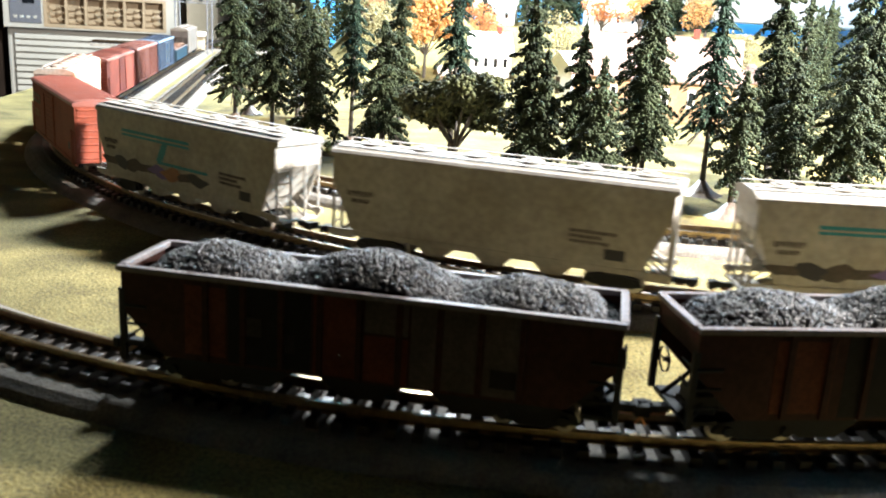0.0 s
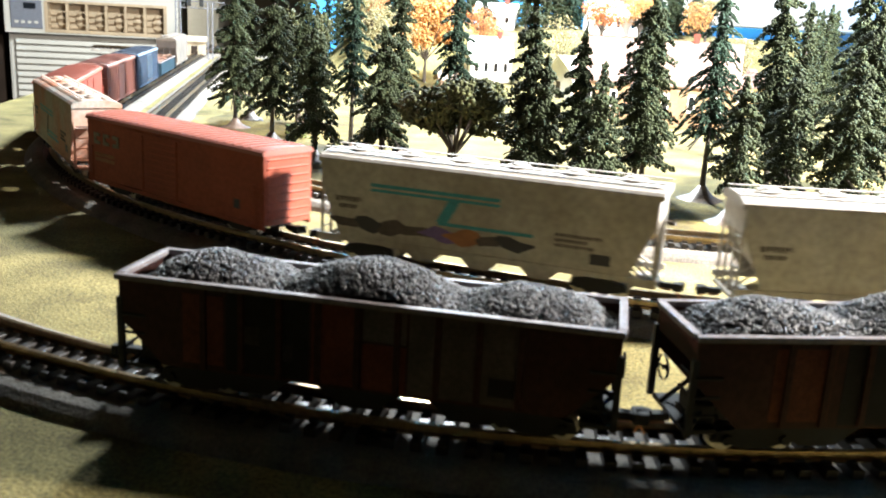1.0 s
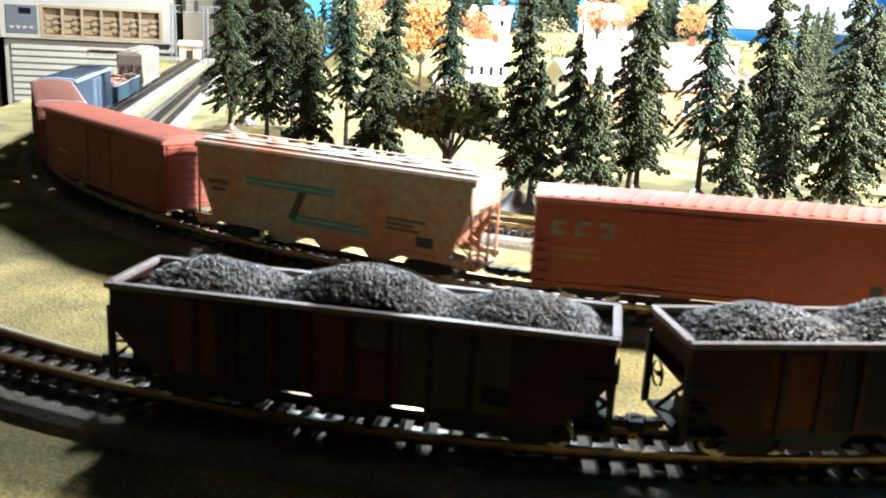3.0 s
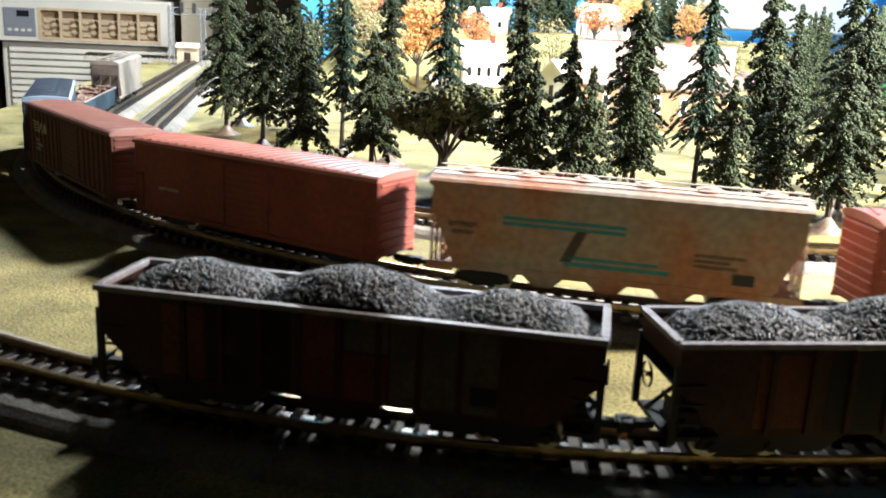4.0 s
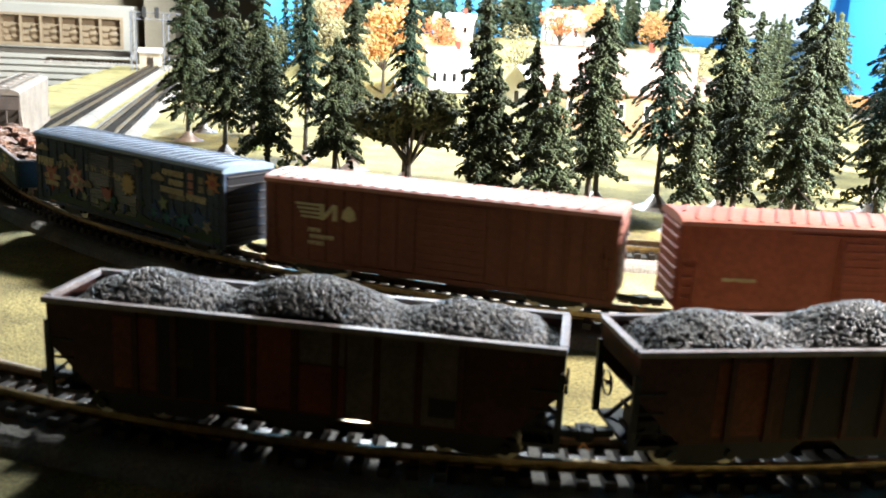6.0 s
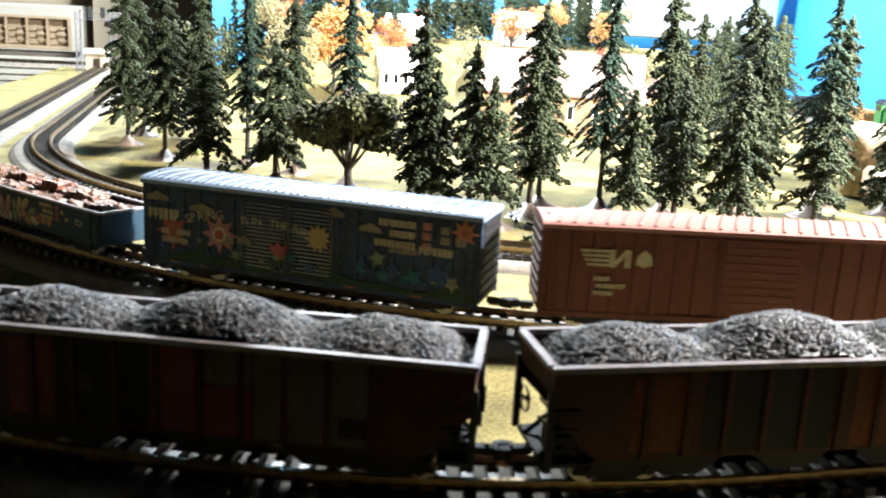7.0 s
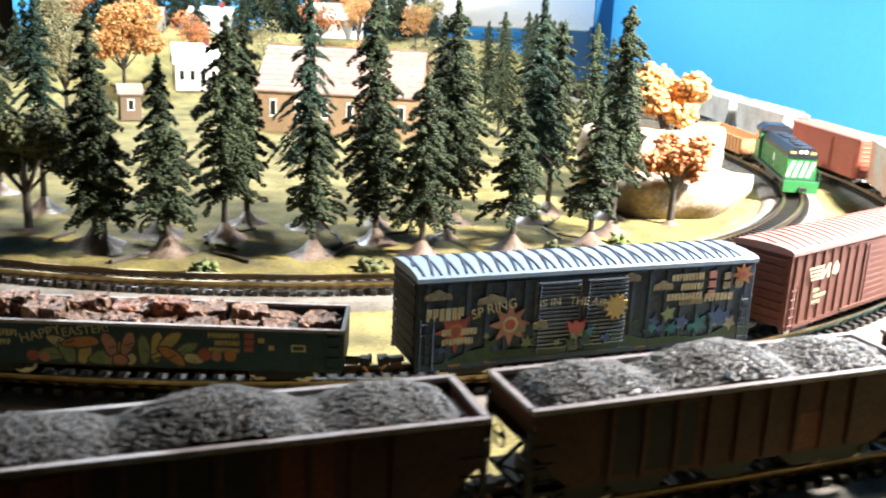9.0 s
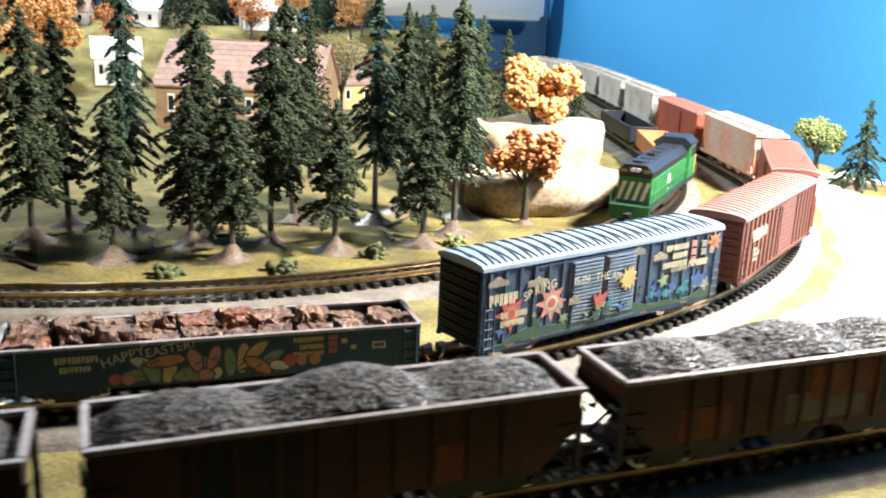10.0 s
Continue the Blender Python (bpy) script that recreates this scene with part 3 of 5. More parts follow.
for i in range(74):
    x, y = -5 + 52 * (i + _r.random()) / 74, _r.uniform(110, 124)
    conifer(x, y, ground_rise(x, y), _r.uniform(6.0, 9.5), _r.uniform(1.2, 1.8), 120 + i % 6, bristle=i % 2 == 0, bare=0.12, density=0.45, foot=False,
            label="small dark green model conifer on the village hill")
for i in range(16):
    x, y = _r.uniform(-3, 44), _r.uniform(94, 120)
    m, lab = ((AUTUMN, "orange autumn model tree on the village hill"), (RUST_LEAF, "rust red autumn model tree on the village hill"), (STRAW, "dull straw-coloured model tree in the village"))[i % 3]
    leafy(x, y, ground_rise(x, y), _r.uniform(4.0, 6.0), _r.uniform(1.6, 2.2), 200 + i, m, lab, 0.3, 420, 0.6, False)
leafy(3.0, 86.0, 0, 8.0, 2.4, 239, STRAW, "tall dull straw-coloured model tree in the village", 0.25, 700, 0.6, False, 1.1)
leafy(-3.4, 63.0, 0, 7.2, 2.0, 241, LEAF, "olive model tree behind the firs", 0.3, 1200, 0.55, False, 1.1)
leafy(7.4, 97.0, ground_rise(7.4, 97), 8.6, 3.0, 230, AUTUMN, "large pale orange autumn model tree", 0.3, 900, 0.6, False, clump=1.6)
leafy(21.6, 96.0, ground_rise(21.6, 96), 8.2, 1.8, 231, STRAW, "tall straw-coloured poplar-like model tree", 0.25, 300, 0.6, False, 1.2)
leafy(33.7, 80.0, ground_rise(33.7, 80), 8.4, 1.8, 232, STRAW, "tall straw-coloured poplar-like model tree", 0.25, 300, 0.6, False, 1.2)
leafy(34.9, 39.6, 0, 4.6, 1.6, 233, RUST_LEAF, "rust orange maple model tree with thin trunk", 0.42, 420, 0.45, clump=1.4)
leafy(38.5, 46.5, 0.6, 7.0, 1.9, 234, AUTUMN, "bright orange autumn model tree beside the rock", 0.35, 800, 0.5, clump=1.7)
leafy(58.9, 48.6, 0, 4.1, 1.5, 235, LEAF_L, "light green broadleaf model tree by the blue wall", 0.42, 700, 0.5)
def wall_turf():
    """A low turf mound under the trees by the blue wall."""
    bm = bmesh.new()
    rings = [[bm.verts.new((60.2 + q * 3.3 * (1 + 0.18 * noise.noise((a * 9, 1.7, 0))) * math.cos(6.2832 * a), 43.5 + 0.6 * (q * math.cos(6.2832 * a)) + q * 7.5 * (1 + 0.18 * noise.noise((a * 9, 4.1, 0))) * math.sin(6.2832 * a), z))
              for a in np.linspace(0, 1, 29)[:-1]] for q, z in ((1.0, -0.1), (0.85, 0.10), (0.5, 0.16), (0.15, 0.18))]
    for p, q in zip(rings, rings[1:]):
        for i in range(28):
            bm.faces.new((p[i], p[(i + 1) % 28], q[(i + 1) % 28], q[i]))
    bm.faces.new(rings[-1])
    for v in bm.verts:
        v.co.x = min(v.co.x, wall_x(v.co.y) - 0.3)
    tagged(part("ground_turf", bm, TURF, None, "", True), "olive-brown turf mound under trees by the blue wall", "turf", kind="structure")


wall_turf()
conifer(59.3, 45.0, 0, 5.6, 1.5, 236, True, 0.2, label="grey-green model spruce by the blue wall")
conifer(61.3, 41.5, 0, 7.2, 1.6, 237, True, 0.2, label="grey-green model spruce by the blue wall")
conifer(60.8, 38.0, 0, 6.8, 1.7, 238, True, 0.2, label="grey-green model spruce by the blue wall")


def bush(x, y, r, seed, material, label):
    rng = np.random.default_rng(seed)
    cs = [(r * rng.normal() * 0.45, r * rng.normal() * 0.45, abs(rng.normal()) * r * 0.4) for _ in range(70)]
    ss = [(s, s, s * 0.8) for s in rng.uniform(0.08, 0.2, 70)]
    vs, fs = lumps(cs, ss, [tuple(rng.normal(size=3)) for _ in range(70)], rng, 0.4)
    t = soup("bush", vs, fs, material, None)
    t.matrix_basis = at(x, y, 0)
    return tagged(t, label, "bush", "low bushes")


for i, (x, y, r) in enumerate(((26.4, 35.0, 0.55), (-3.0, 55.3, 0.8), (3.4, 40.2, 0.6), (12.0, 34.0, 0.5), (18.3, 33.6, 0.45), (30.3, 36.2, 0.5), (22.6, 33.2, 0.55), (-0.6, 48.0, 0.7))):
    bush(x, y, r, 300 + i, (LEAF, LEAF_L)[i % 2], ("olive foam bush on the grass", "bright green foam bush on the grass")[i % 2])


def rock():
    """A pale plaster outcrop: a low undercut ledge in front and a higher slab behind."""
    t = thing("rock_outcrop", "pale plaster rock outcrop beside the inner track", "rock")
    for name, cx, cy, rx, ry, turn, z0, z1, under, seed in (("lower_ledge", -0.8, -1.6, 5.0, 3.0, 6, -0.2, 2.0, 0.80, 1.0), ("upper_slab", 1.0, 1.5, 4.6, 3.4, 14, 0.2, 4.0, 0.95, 8.0)):
        bm = bmesh.new()
        n, rows = 44, 9
        rings = []
        for k in range(rows + 1):
            u = k / rows
            z = z0 + (z1 - z0) * min(1.0, u * 1.25)
            grow = under + (1 - under) * min(1.0, u * 2.6) if u < 0.75 else 1 - (u - 0.75) * 1.5
            ring = []
            for i in range(n):
                a = 6.2832 * i / n
                c = Vector((math.cos(a), math.sin(a), 0))
                rough = 1 + 0.20 * noise.noise(c * 1.5 + Vector((seed, 0, 0))) + 0.07 * noise.noise(c * 5 + Vector((seed, 0, u * 4))) + 0.03 * noise.noise(c * 14 + Vector((0, seed, u * 9)))
                x, y = cx + rx * grow * rough * c.x, cy + ry * grow * rough * c.y
                ring.append(bm.verts.new((x, y, max(-0.2, z + 0.45 * u * noise.noise((x * 0.45, y * 0.45, seed)) + 0.12 * noise.noise((x * 1.8, y * 1.8, seed))))))
            rings.append(ring)
        for p, q in zip(rings, rings[1:]):
            for i in range(n):
                bm.faces.new((p[i], p[(i + 1) % n], q[(i + 1) % n], q[i]))
        bm.faces.new(rings[0][::-1]), bm.faces.new(rings[-1])
        piece = part(name, bm, ROCK, t, "", True)
        piece.matrix_basis = at(0, 0, 0, 0, 0, turn)
    t.matrix_basis = at(37.4, 45.0, 0, 0, 0, 8)


rock()


def deadfall(x, y, a, ln, seed):
    bm = bmesh.new()
    cyl(bm, (-ln / 2, 0, 0.12), (ln / 2, 0.1, 0.16), 0.09, 0.05, 6)
    cyl(bm, (0, 0, 0.14), (ln * 0.25, 0.35, 0.2), 0.05, 0.03, 5)
    ob = tagged(part("fallen_log", bm, BARK), "thin brown fallen log lying on the grass", "log", "fallen logs")
    ob.matrix_basis = at(x, y, 0.02, 0, 0, a)


for i in range(16):
    deadfall(_r.uniform(4, 33), _r.uniform(34.5, 41), _r.uniform(0, 180), _r.uniform(1.0, 2.4), i)


# ---- tracks ----
track(MID, "curved model railway track on grey ballast roadbed carrying the freight train", 0, (LEAD - 10, LEAD + 110))
track(INNER, "inner curved model railway track beside the fir trees", 0, (LEAD - 12, LEAD + 98))
track(FRONT, "outer curved model railway track under the coal hoppers", 0, (0, 95))


# ---- rolling stock: x along the car, camera side at negative y, z from the rail head ----
def bogie(parent, x):
    """A freight truck with side frames, axles and wheels."""
    bm = bmesh.new()
    for s in (-1, 1):
        prism(bm, [(-0.82, 0.22), (-0.72, 0.42), (-0.30, 0.50), (0.30, 0.50), (0.72, 0.42), (0.82, 0.22), (0.55, 0.20), (0.25, 0.10), (-0.25, 0.10), (-0.55, 0.20)], s * 0.62 - 0.06, s * 0.62 + 0.06)
        for k in (-0.55, 0.55):
            cyl(bm, (k, s * 0.66, 0.27), (k, s * 0.74, 0.27), 0.10, seg=8)
    box(bm, -0.22, 0.22, -0.6, 0.6, 0.28, 0.48)
    b = part("bogie", bm, CHARCOAL, parent, "black plastic freight bogie")
    b.matrix_basis = at(x, 0, 0)
    for k in (-0.55, 0.55):
        bm = bmesh.new()
        for s in (-1, 1):
            cyl(bm, (0, s * 0.40, 0), (0, s * 0.53, 0), 0.265, seg=18)
            cyl(bm, (0, s * 0.37, 0), (0, s * 0.41, 0), 0.30, seg=18)
        cyl(bm, (0, -0.6, 0), (0, 0.6, 0), 0.05, seg=6)
        w = part("wheelset", bm, STEEL, b, "metal wheelset")
        w.matrix_basis = at(k, 0, 0.265)
    return b


def coupler(parent, x, s):
    bm = bmesh.new()
    box(bm, 0, 0.50, -0.10, 0.10, 0.36, 0.50, 0.02)
    box(bm, 0.40, 0.66, -0.18, 0.10, 0.32, 0.54, 0.03)
    box(bm, 0.58, 0.70, 0.02, 0.20, 0.32, 0.54, 0.02)
    c = part("coupler", bm, CHARCOAL, parent, "black knuckle coupler")
    c.matrix_basis = at(x, 0, 0, 0, 0, 0 if s > 0 else 180)
    bm = bmesh.new()
    for i in range(5):
        cyl(bm, (0.08 + i * 0.055, -0.02, 0.30), (0.10 + i * 0.055, 0.02, 0.36), 0.05, seg=8)
    cyl(bm, (0.45, 0, 0.34), (0.62, 0.0, 0.10), 0.025, seg=6)
    part("spring", bm, COPPER, c, "copper coupler spring and trip pin")


def running_gear(t, half, centres=3.45):
    bogie(t, -centres), bogie(t, centres)
    coupler(t, half - 0.02, 1), coupler(t, -half + 0.02, -1)


def ladder(parent, x, y, z0, z1, w, rungs, material, along="x"):
    bm = bmesh.new()
    for k in (-w / 2, w / 2):
        a = (x + k, y) if along == "x" else (x, y + k)
        cyl(bm, (*a, z0), (*a, z1), 0.022, seg=6)
    for i in range(rungs):
        z = z0 + (z1 - z0) * (i + 0.5) / rungs
        p, q = ((x - w / 2, y), (x + w / 2, y)) if along == "x" else ((x, y - w / 2), (x, y + w / 2))
        cyl(bm, (*p, z), (*q, z), 0.02, seg=5)
    return part("ladder", bm, material, parent)


def decal(name, outline, y, material, parent, side=-1, thick=0.006, label=""):
    """Thin paint on a car side: outline of (x, z)."""
    bm = bmesh.new()
    prism(bm, outline, y, y + side * thick)
    return part(name, bm, material, parent, label)


def rect(x0, x1, z0, z1):
    return [(x0, z0), (x1, z0), (x1, z1), (x0, z1)]


def star(x, z, r, n, inner=0.5, spin=0.0):
    return [(x + (r if i % 2 == 0 else r * inner) * math.sin(spin + math.pi * i / n), z + (r if i % 2 == 0 else r * inner) * math.cos(spin + math.pi * i / n)) for i in range(2 * n)]


def cloud(x, z, w, h):
    return [(x - w, z - h * 0.5)] + [(x + w * math.cos(a), z + h * math.sin(a) * (1 + 0.25 * math.sin(a * 5))) for a in np.linspace(math.pi, 0, 12)] + [(x + w, z - h * 0.5)]


def words(text, x, z, size, y, material, parent, tilt=0.0, label="", side=-1):
    cu = bpy.data.curves.new("text", "FONT")
    cu.body, cu.size, cu.extrude = text, size * U, 0.00003
    tmp = bpy.data.objects.new("text", cu)
    scene.collection.objects.link(tmp)
    me = bpy.data.meshes.new_from_object(tmp.evaluated_get(bpy.context.evaluated_depsgraph_get()))
    bpy.data.objects.remove(tmp)
    me.materials.clear()
    me.materials.append(material)
    ob = new("lettering", me)
    ob.parent = parent
    ob.matrix_basis = at(x, y + side * 0.005, z) @ pose(0, 0, 0, 90, 0, 0 if side < 0 else 180) @ pose(0, 0, 0, 0, 0, tilt)
    return tagged(ob, label or "painted lettering")


def bars(x, z, rows, y, material, parent, side=-1):
    """Unreadable lettering: rows of (indent, length, height) bars."""
    for i, (a, ln, h) in enumerate(rows):
        z0 = z - sum(r[2] * 1.45 for r in rows[:i])
        bm = bmesh.new()
        at_x, glyph = 0.0, random.Random(int(1000 * (x + 7) + 37 * i))
        while at_x < ln - 0.02:
            w = min(h * glyph.uniform(0.42, 0.62), ln - at_x)
            cut = h * glyph.choice((0.0, 0.0, 0.30))
            prism(bm, rect(x + a + at_x, x + a + at_x + w * 0.40, z0 - h, z0), y, y + side * 0.006)
            prism(bm, rect(x + a + at_x + w * 0.48, x + a + at_x + w * 0.86, z0 - h + cut, z0), y, y + side * 0.006)
            at_x += w * 1.12
        part("lettering_bar", bm, material, parent)


def curved_roof(bm, half, w, eave, peak, over=0.06):
    n = 10
    outline = [(-w - over, eave - 0.06), (w + over, eave - 0.06)]
    outline += [((w + over) * math.cos(a), eave + 0.02 + (peak - eave) * math.sin(a) ** 0.8) for a in np.linspace(0.12, math.pi - 0.12, n)]
    prism(bm, outline, -half, half, "x")


def boxcar(name, label, body, roof, ribs=True, door=None, doors=1, half=5.08, eave=2.80, ladders=None, diagonal=True, rib=None, door_paint=None, end_paint=None):
    t = thing(name, label, "freight car", "freight train cars")
    W, sill = 0.96, 0.42
    bm = bmesh.new()
    box(bm, -half, half, -W, W, sill + 0.10, eave - 0.03, 0.03)
    part("body", bm, body, t)
    bm = bmesh.new()
    curved_roof(bm, half + 0.03, W, eave, eave + 0.16)
    part("roof", bm, roof, t, smooth=False)
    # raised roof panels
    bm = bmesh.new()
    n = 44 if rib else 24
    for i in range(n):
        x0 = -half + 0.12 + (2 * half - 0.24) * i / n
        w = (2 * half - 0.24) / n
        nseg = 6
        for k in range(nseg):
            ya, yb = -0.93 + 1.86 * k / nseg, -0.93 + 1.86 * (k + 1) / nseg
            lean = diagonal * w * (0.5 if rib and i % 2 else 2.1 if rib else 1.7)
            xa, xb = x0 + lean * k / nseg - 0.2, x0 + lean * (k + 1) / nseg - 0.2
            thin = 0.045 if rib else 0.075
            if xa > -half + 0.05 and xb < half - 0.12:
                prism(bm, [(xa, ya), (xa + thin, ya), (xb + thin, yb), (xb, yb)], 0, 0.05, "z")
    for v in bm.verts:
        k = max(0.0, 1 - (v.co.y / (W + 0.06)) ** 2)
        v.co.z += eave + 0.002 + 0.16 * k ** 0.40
    # A separate rib colour puts the seam shadows into the paint.
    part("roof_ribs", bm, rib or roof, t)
    # side posts
    span = (door or (0, 0))
    if ribs:
        bm = bmesh.new()
        prism(bm, [(-0.05, -W - 0.05), (0.05, -W - 0.05), (0.08, -W + 0.01), (-0.08, -W + 0.01)], sill + 0.16, eave - 0.12, "z")
        first = part("side_post", bm, body, t)
        used = False
        for i in range(19):
            x = -half + 0.28 + (2 * half - 0.56) * i / 18
            if span[0] - 0.06 < x < span[1] + 0.06:
                continue
            for turn in (0, 180):
                ob = first if not used else new("side_post", first.data)
                used = True
                ob.parent, ob.matrix_basis = t, at(x, 0, 0, 0, 0, turn)
    # side sill and corrugated ends
    quick("side_sill", body, t, (-half, half, -W - 0.03, -W + 0.05, sill, sill + 0.14), (-half, half, W - 0.05, W + 0.03, sill, sill + 0.14))
    for s in (-1, 1):
        bm = bmesh.new()
        box(bm, s * half - 0.02, s * half + 0.02, -W + 0.1, W - 0.1, sill + 0.15, eave - 0.1)
        end = part("end_panel", bm, end_paint or body, t)
        bm = bmesh.new()
        cyl(bm, (s * half, -W + 0.12, 0), (s * half, W - 0.12, 0), 0.055, seg=8)
        first = part("corrugation", bm, end_paint or body, end)
        for i in range(8):
            ob = new("corrugation", first.data) if i else first
            ob.parent, ob.matrix_basis = end, at(0, 0, sill + 0.30 + i * 0.27)
    if door:
        for side in (-1, 1):
            wd = (door[1] - door[0]) / doors
            for k in range(doors):
                x0 = door[0] + wd * k + 0.03
                bm = bmesh.new()
                y = side * (W + 0.035)
                box(bm, x0, x0 + wd - 0.06, min(y, y - side * 0.06), max(y, y - side * 0.06), sill + 0.16, eave - 0.20, 0.015)
                m = 17 if doors > 1 else 9
                d = part("door", bm, DOOR_GAP if door_paint else body, t)
                bm = bmesh.new()
                deep = 0.035 if doors > 1 else 0.016
                if doors > 1:
                    cyl(bm, (x0 + 0.06, y, 0.04), (x0 + wd - 0.12, y, 0.04), 0.046, seg=10)
                else:
                    box(bm, x0 + 0.06, x0 + wd - 0.12, min(y, y + side * deep), max(y, y + side * deep), 0, 0.075)
                first = part("door_slat", bm, door_paint or body, d)
                for i in range(m):
                    ob = new("door_slat", first.data) if i else first
                    ob.parent, ob.matrix_basis = d, at(0, 0, sill + 0.30 + (eave - 0.50 - sill) * i / m)
                bm = bmesh.new()
                cyl(bm, (x0 + 0.12, y + side * 0.05, sill + 0.2), (x0 + 0.12, y + side * 0.05, eave - 0.24), 0.02, seg=6)
                part("door_rod", bm, body, d)
        quick("door_track", body, t, (door[0] - 1.2, door[1] + 0.2, -W - 0.07, -W, sill + 0.10, sill + 0.16))
        quick("door_track", body, t, (door[0] - 1.2, door[1] + 0.2, -W - 0.04, -W, eave - 0.20, eave - 0.15))
    lm = ladders or body
    for sx in (-1, 1):
        for sy in (-1, 1):
            ladder(t, sx * (half - 0.25), sy * (W + 0.06), sill, eave - 1.0, 0.34, 5, lm)
    quick("underframe", CHARCOAL, t, (-half + 0.1, half - 0.1, -0.25, 0.25, 0.42, 0.54), (-1.6, -0.8, -0.7, 0.7, 0.28, 0.52), (0.4, 1.5, -0.6, 0.1, 0.25, 0.52))
    running_gear(t, half)
    return t


def covered_hopper(name, label, body, stripes=None, marks=CREAM, bays=3, half=5.0, patched=False, end_paint=None):
    t = thing(name, label, "freight car", "freight train cars")
    W, eave = 0.95, 2.95
    bm = bmesh.new()
    # side: full height between the slope sheets, tapering below
    prism(bm, [(-half + 0.1, eave - 0.05), (half - 0.1, eave - 0.05), (half - 0.1, eave - 0.75), (half - 1.25, 0.62), (-half + 1.25, 0.62), (-half + 0.1, eave - 0.75)], -W + 0.03, W - 0.03)
    part("body", bm, body, t)
    for s in (-1, 1):
        bm = bmesh.new()
        pts = [(-half + 0.12, eave - 0.03), (half - 0.12, eave - 0.03), (half - 0.12, eave - 0.7), (half - 0.75, 0.74), (-half + 0.75, 0.74), (-half + 0.12, eave - 0.7)]
        prism(bm, pts, s * W, s * (W - 0.05))
        part("side_sheet", bm, body, t)
    bm = bmesh.new()
    curved_roof(bm, half, W - 0.04, eave, eave + 0.22, 0.04)
    part("roof", bm, body, t)
    for i in range(6):
        x = -half + 0.95 + i * (2 * half - 1.9) / 5
        bm = bmesh.new()
        cyl(bm, (x, 0, eave + 0.20), (x, 0, eave + 0.32), 0.34, 0.32, 16)
        cyl(bm, (x, 0, eave + 0.32), (x, 0, eave + 0.36), 0.22, 0.18, 12)
        part("roof_hatch", bm, body, t)
    quick("running_board", body, t, (-half, half, -0.55, -0.42, eave + 0.30, eave + 0.33), (-half, half, 0.42, 0.55, eave + 0.30, eave + 0.33))
    for s in (-1, 1):
        cage = quick("end_platform", end_paint or body, t, (min(s * half, s * (half - 0.7)), max(s * half, s * (half - 0.7)), -0.75, 0.75, 0.46, 0.54))
        for y in (-W + 0.08, W - 0.08, -0.3, 0.3):
            bm = bmesh.new()
            cyl(bm, (s * (half - 0.12), y, 0.5), (s * (half - 0.12), y, eave - 0.6), 0.045, seg=6)
            part("end_post", bm, end_paint or body, cage)
            bm = bmesh.new()
            cyl(bm, (s * (half - 0.15), y, 0.55), (s * (half - 1.0), y * 0.8, 1.2), 0.035, seg=6)
            part("end_brace", bm, end_paint or body, cage)
        for z in (0.9, 1.3, 1.7, 2.1):
            bm = bmesh.new()
            cyl(bm, (s * (half - 0.12), -W + 0.08, z), (s * (half - 0.12), -0.3, z), 0.022, seg=5)
            part("ladder_rung", bm, end_paint or body, cage)
        if end_paint:
            bm = bmesh.new()
            prism(bm, [(s * (half - 0.07), eave - 0.10), (s * (half - 0.10), eave - 0.10), (s * (half - 0.10), eave - 0.75), (s * (half - 0.07), eave - 0.75)], -W + 0.05, W - 0.05)
            part("end_sheet", bm, end_paint, t, "dark olive grey end sheet")
            bm = bmesh.new()
            prism(bm, [(s * (half - 0.07), eave - 0.75), (s * (half - 0.12), eave - 0.75), (s * (half - 1.27), 0.62), (s * (half - 1.20), 0.62)], -W + 0.05, W - 0.05)
            part("slope_sheet", bm, end_paint, t, "dark olive grey slope sheet")
    for i in range(bays):
        x = (i - (bays - 1) / 2) * 1.75
        bm = bmesh.new()
        prism(bm, [(x - 0.75, 0.70), (x + 0.75, 0.70), (x + 0.28, 0.22), (x - 0.28, 0.22)], -0.62, 0.62)
        part("discharge_bay", bm, body, t)
    quick("side_sill", body, t, (-half, half, -W - 0.02, -W + 0.06, 0.60, 0.76), (-half, half, W - 0.06, W + 0.02, 0.60, 0.76))
    y = -W
    if stripes == "zed":
        decal("teal_bar", [(-2.9, 2.12), (0.4, 2.12), (0.4, 2.22), (-2.9, 2.22)], y, TEAL, t)
        decal("teal_bar", [(-2.9, 1.96), (0.4, 1.96), (0.4, 2.06), (-2.9, 2.06)], y, TEAL, t)
        decal("teal_bar", [(-0.9, 1.98), (-0.6, 1.98), (-1.0, 1.1), (-1.3, 1.1)], y, HOP_GREY, t)
        decal("teal_bar", [(-1.2, 1.0), (1.6, 1.0), (1.6, 1.12), (-1.2, 1.12)], y, TEAL, t)
        decal("teal_bar", [(-1.2, 1.18), (1.3, 1.18), (1.3, 1.28), (-1.2, 1.28)], y, TEAL, t)
    elif stripes == "tee":
        decal("teal_bar", [(-3.3, 2.32), (0.6, 2.32), (0.6, 2.42), (-3.3, 2.42)], y, TEAL, t)
        decal("teal_bar", [(-3.3, 2.18), (0.6, 2.18), (0.6, 2.26), (-3.3, 2.26)], y, TEAL, t)
        decal("teal_bar", [(-0.9, 2.2), (-0.55, 2.2), (-0.9, 1.55), (-1.25, 1.55)], y, TEAL, t)
        decal("teal_bar", [(-1.2, 1.45), (1.6, 1.45), (1.6, 1.55), (-1.2, 1.55)], y, TEAL, t)
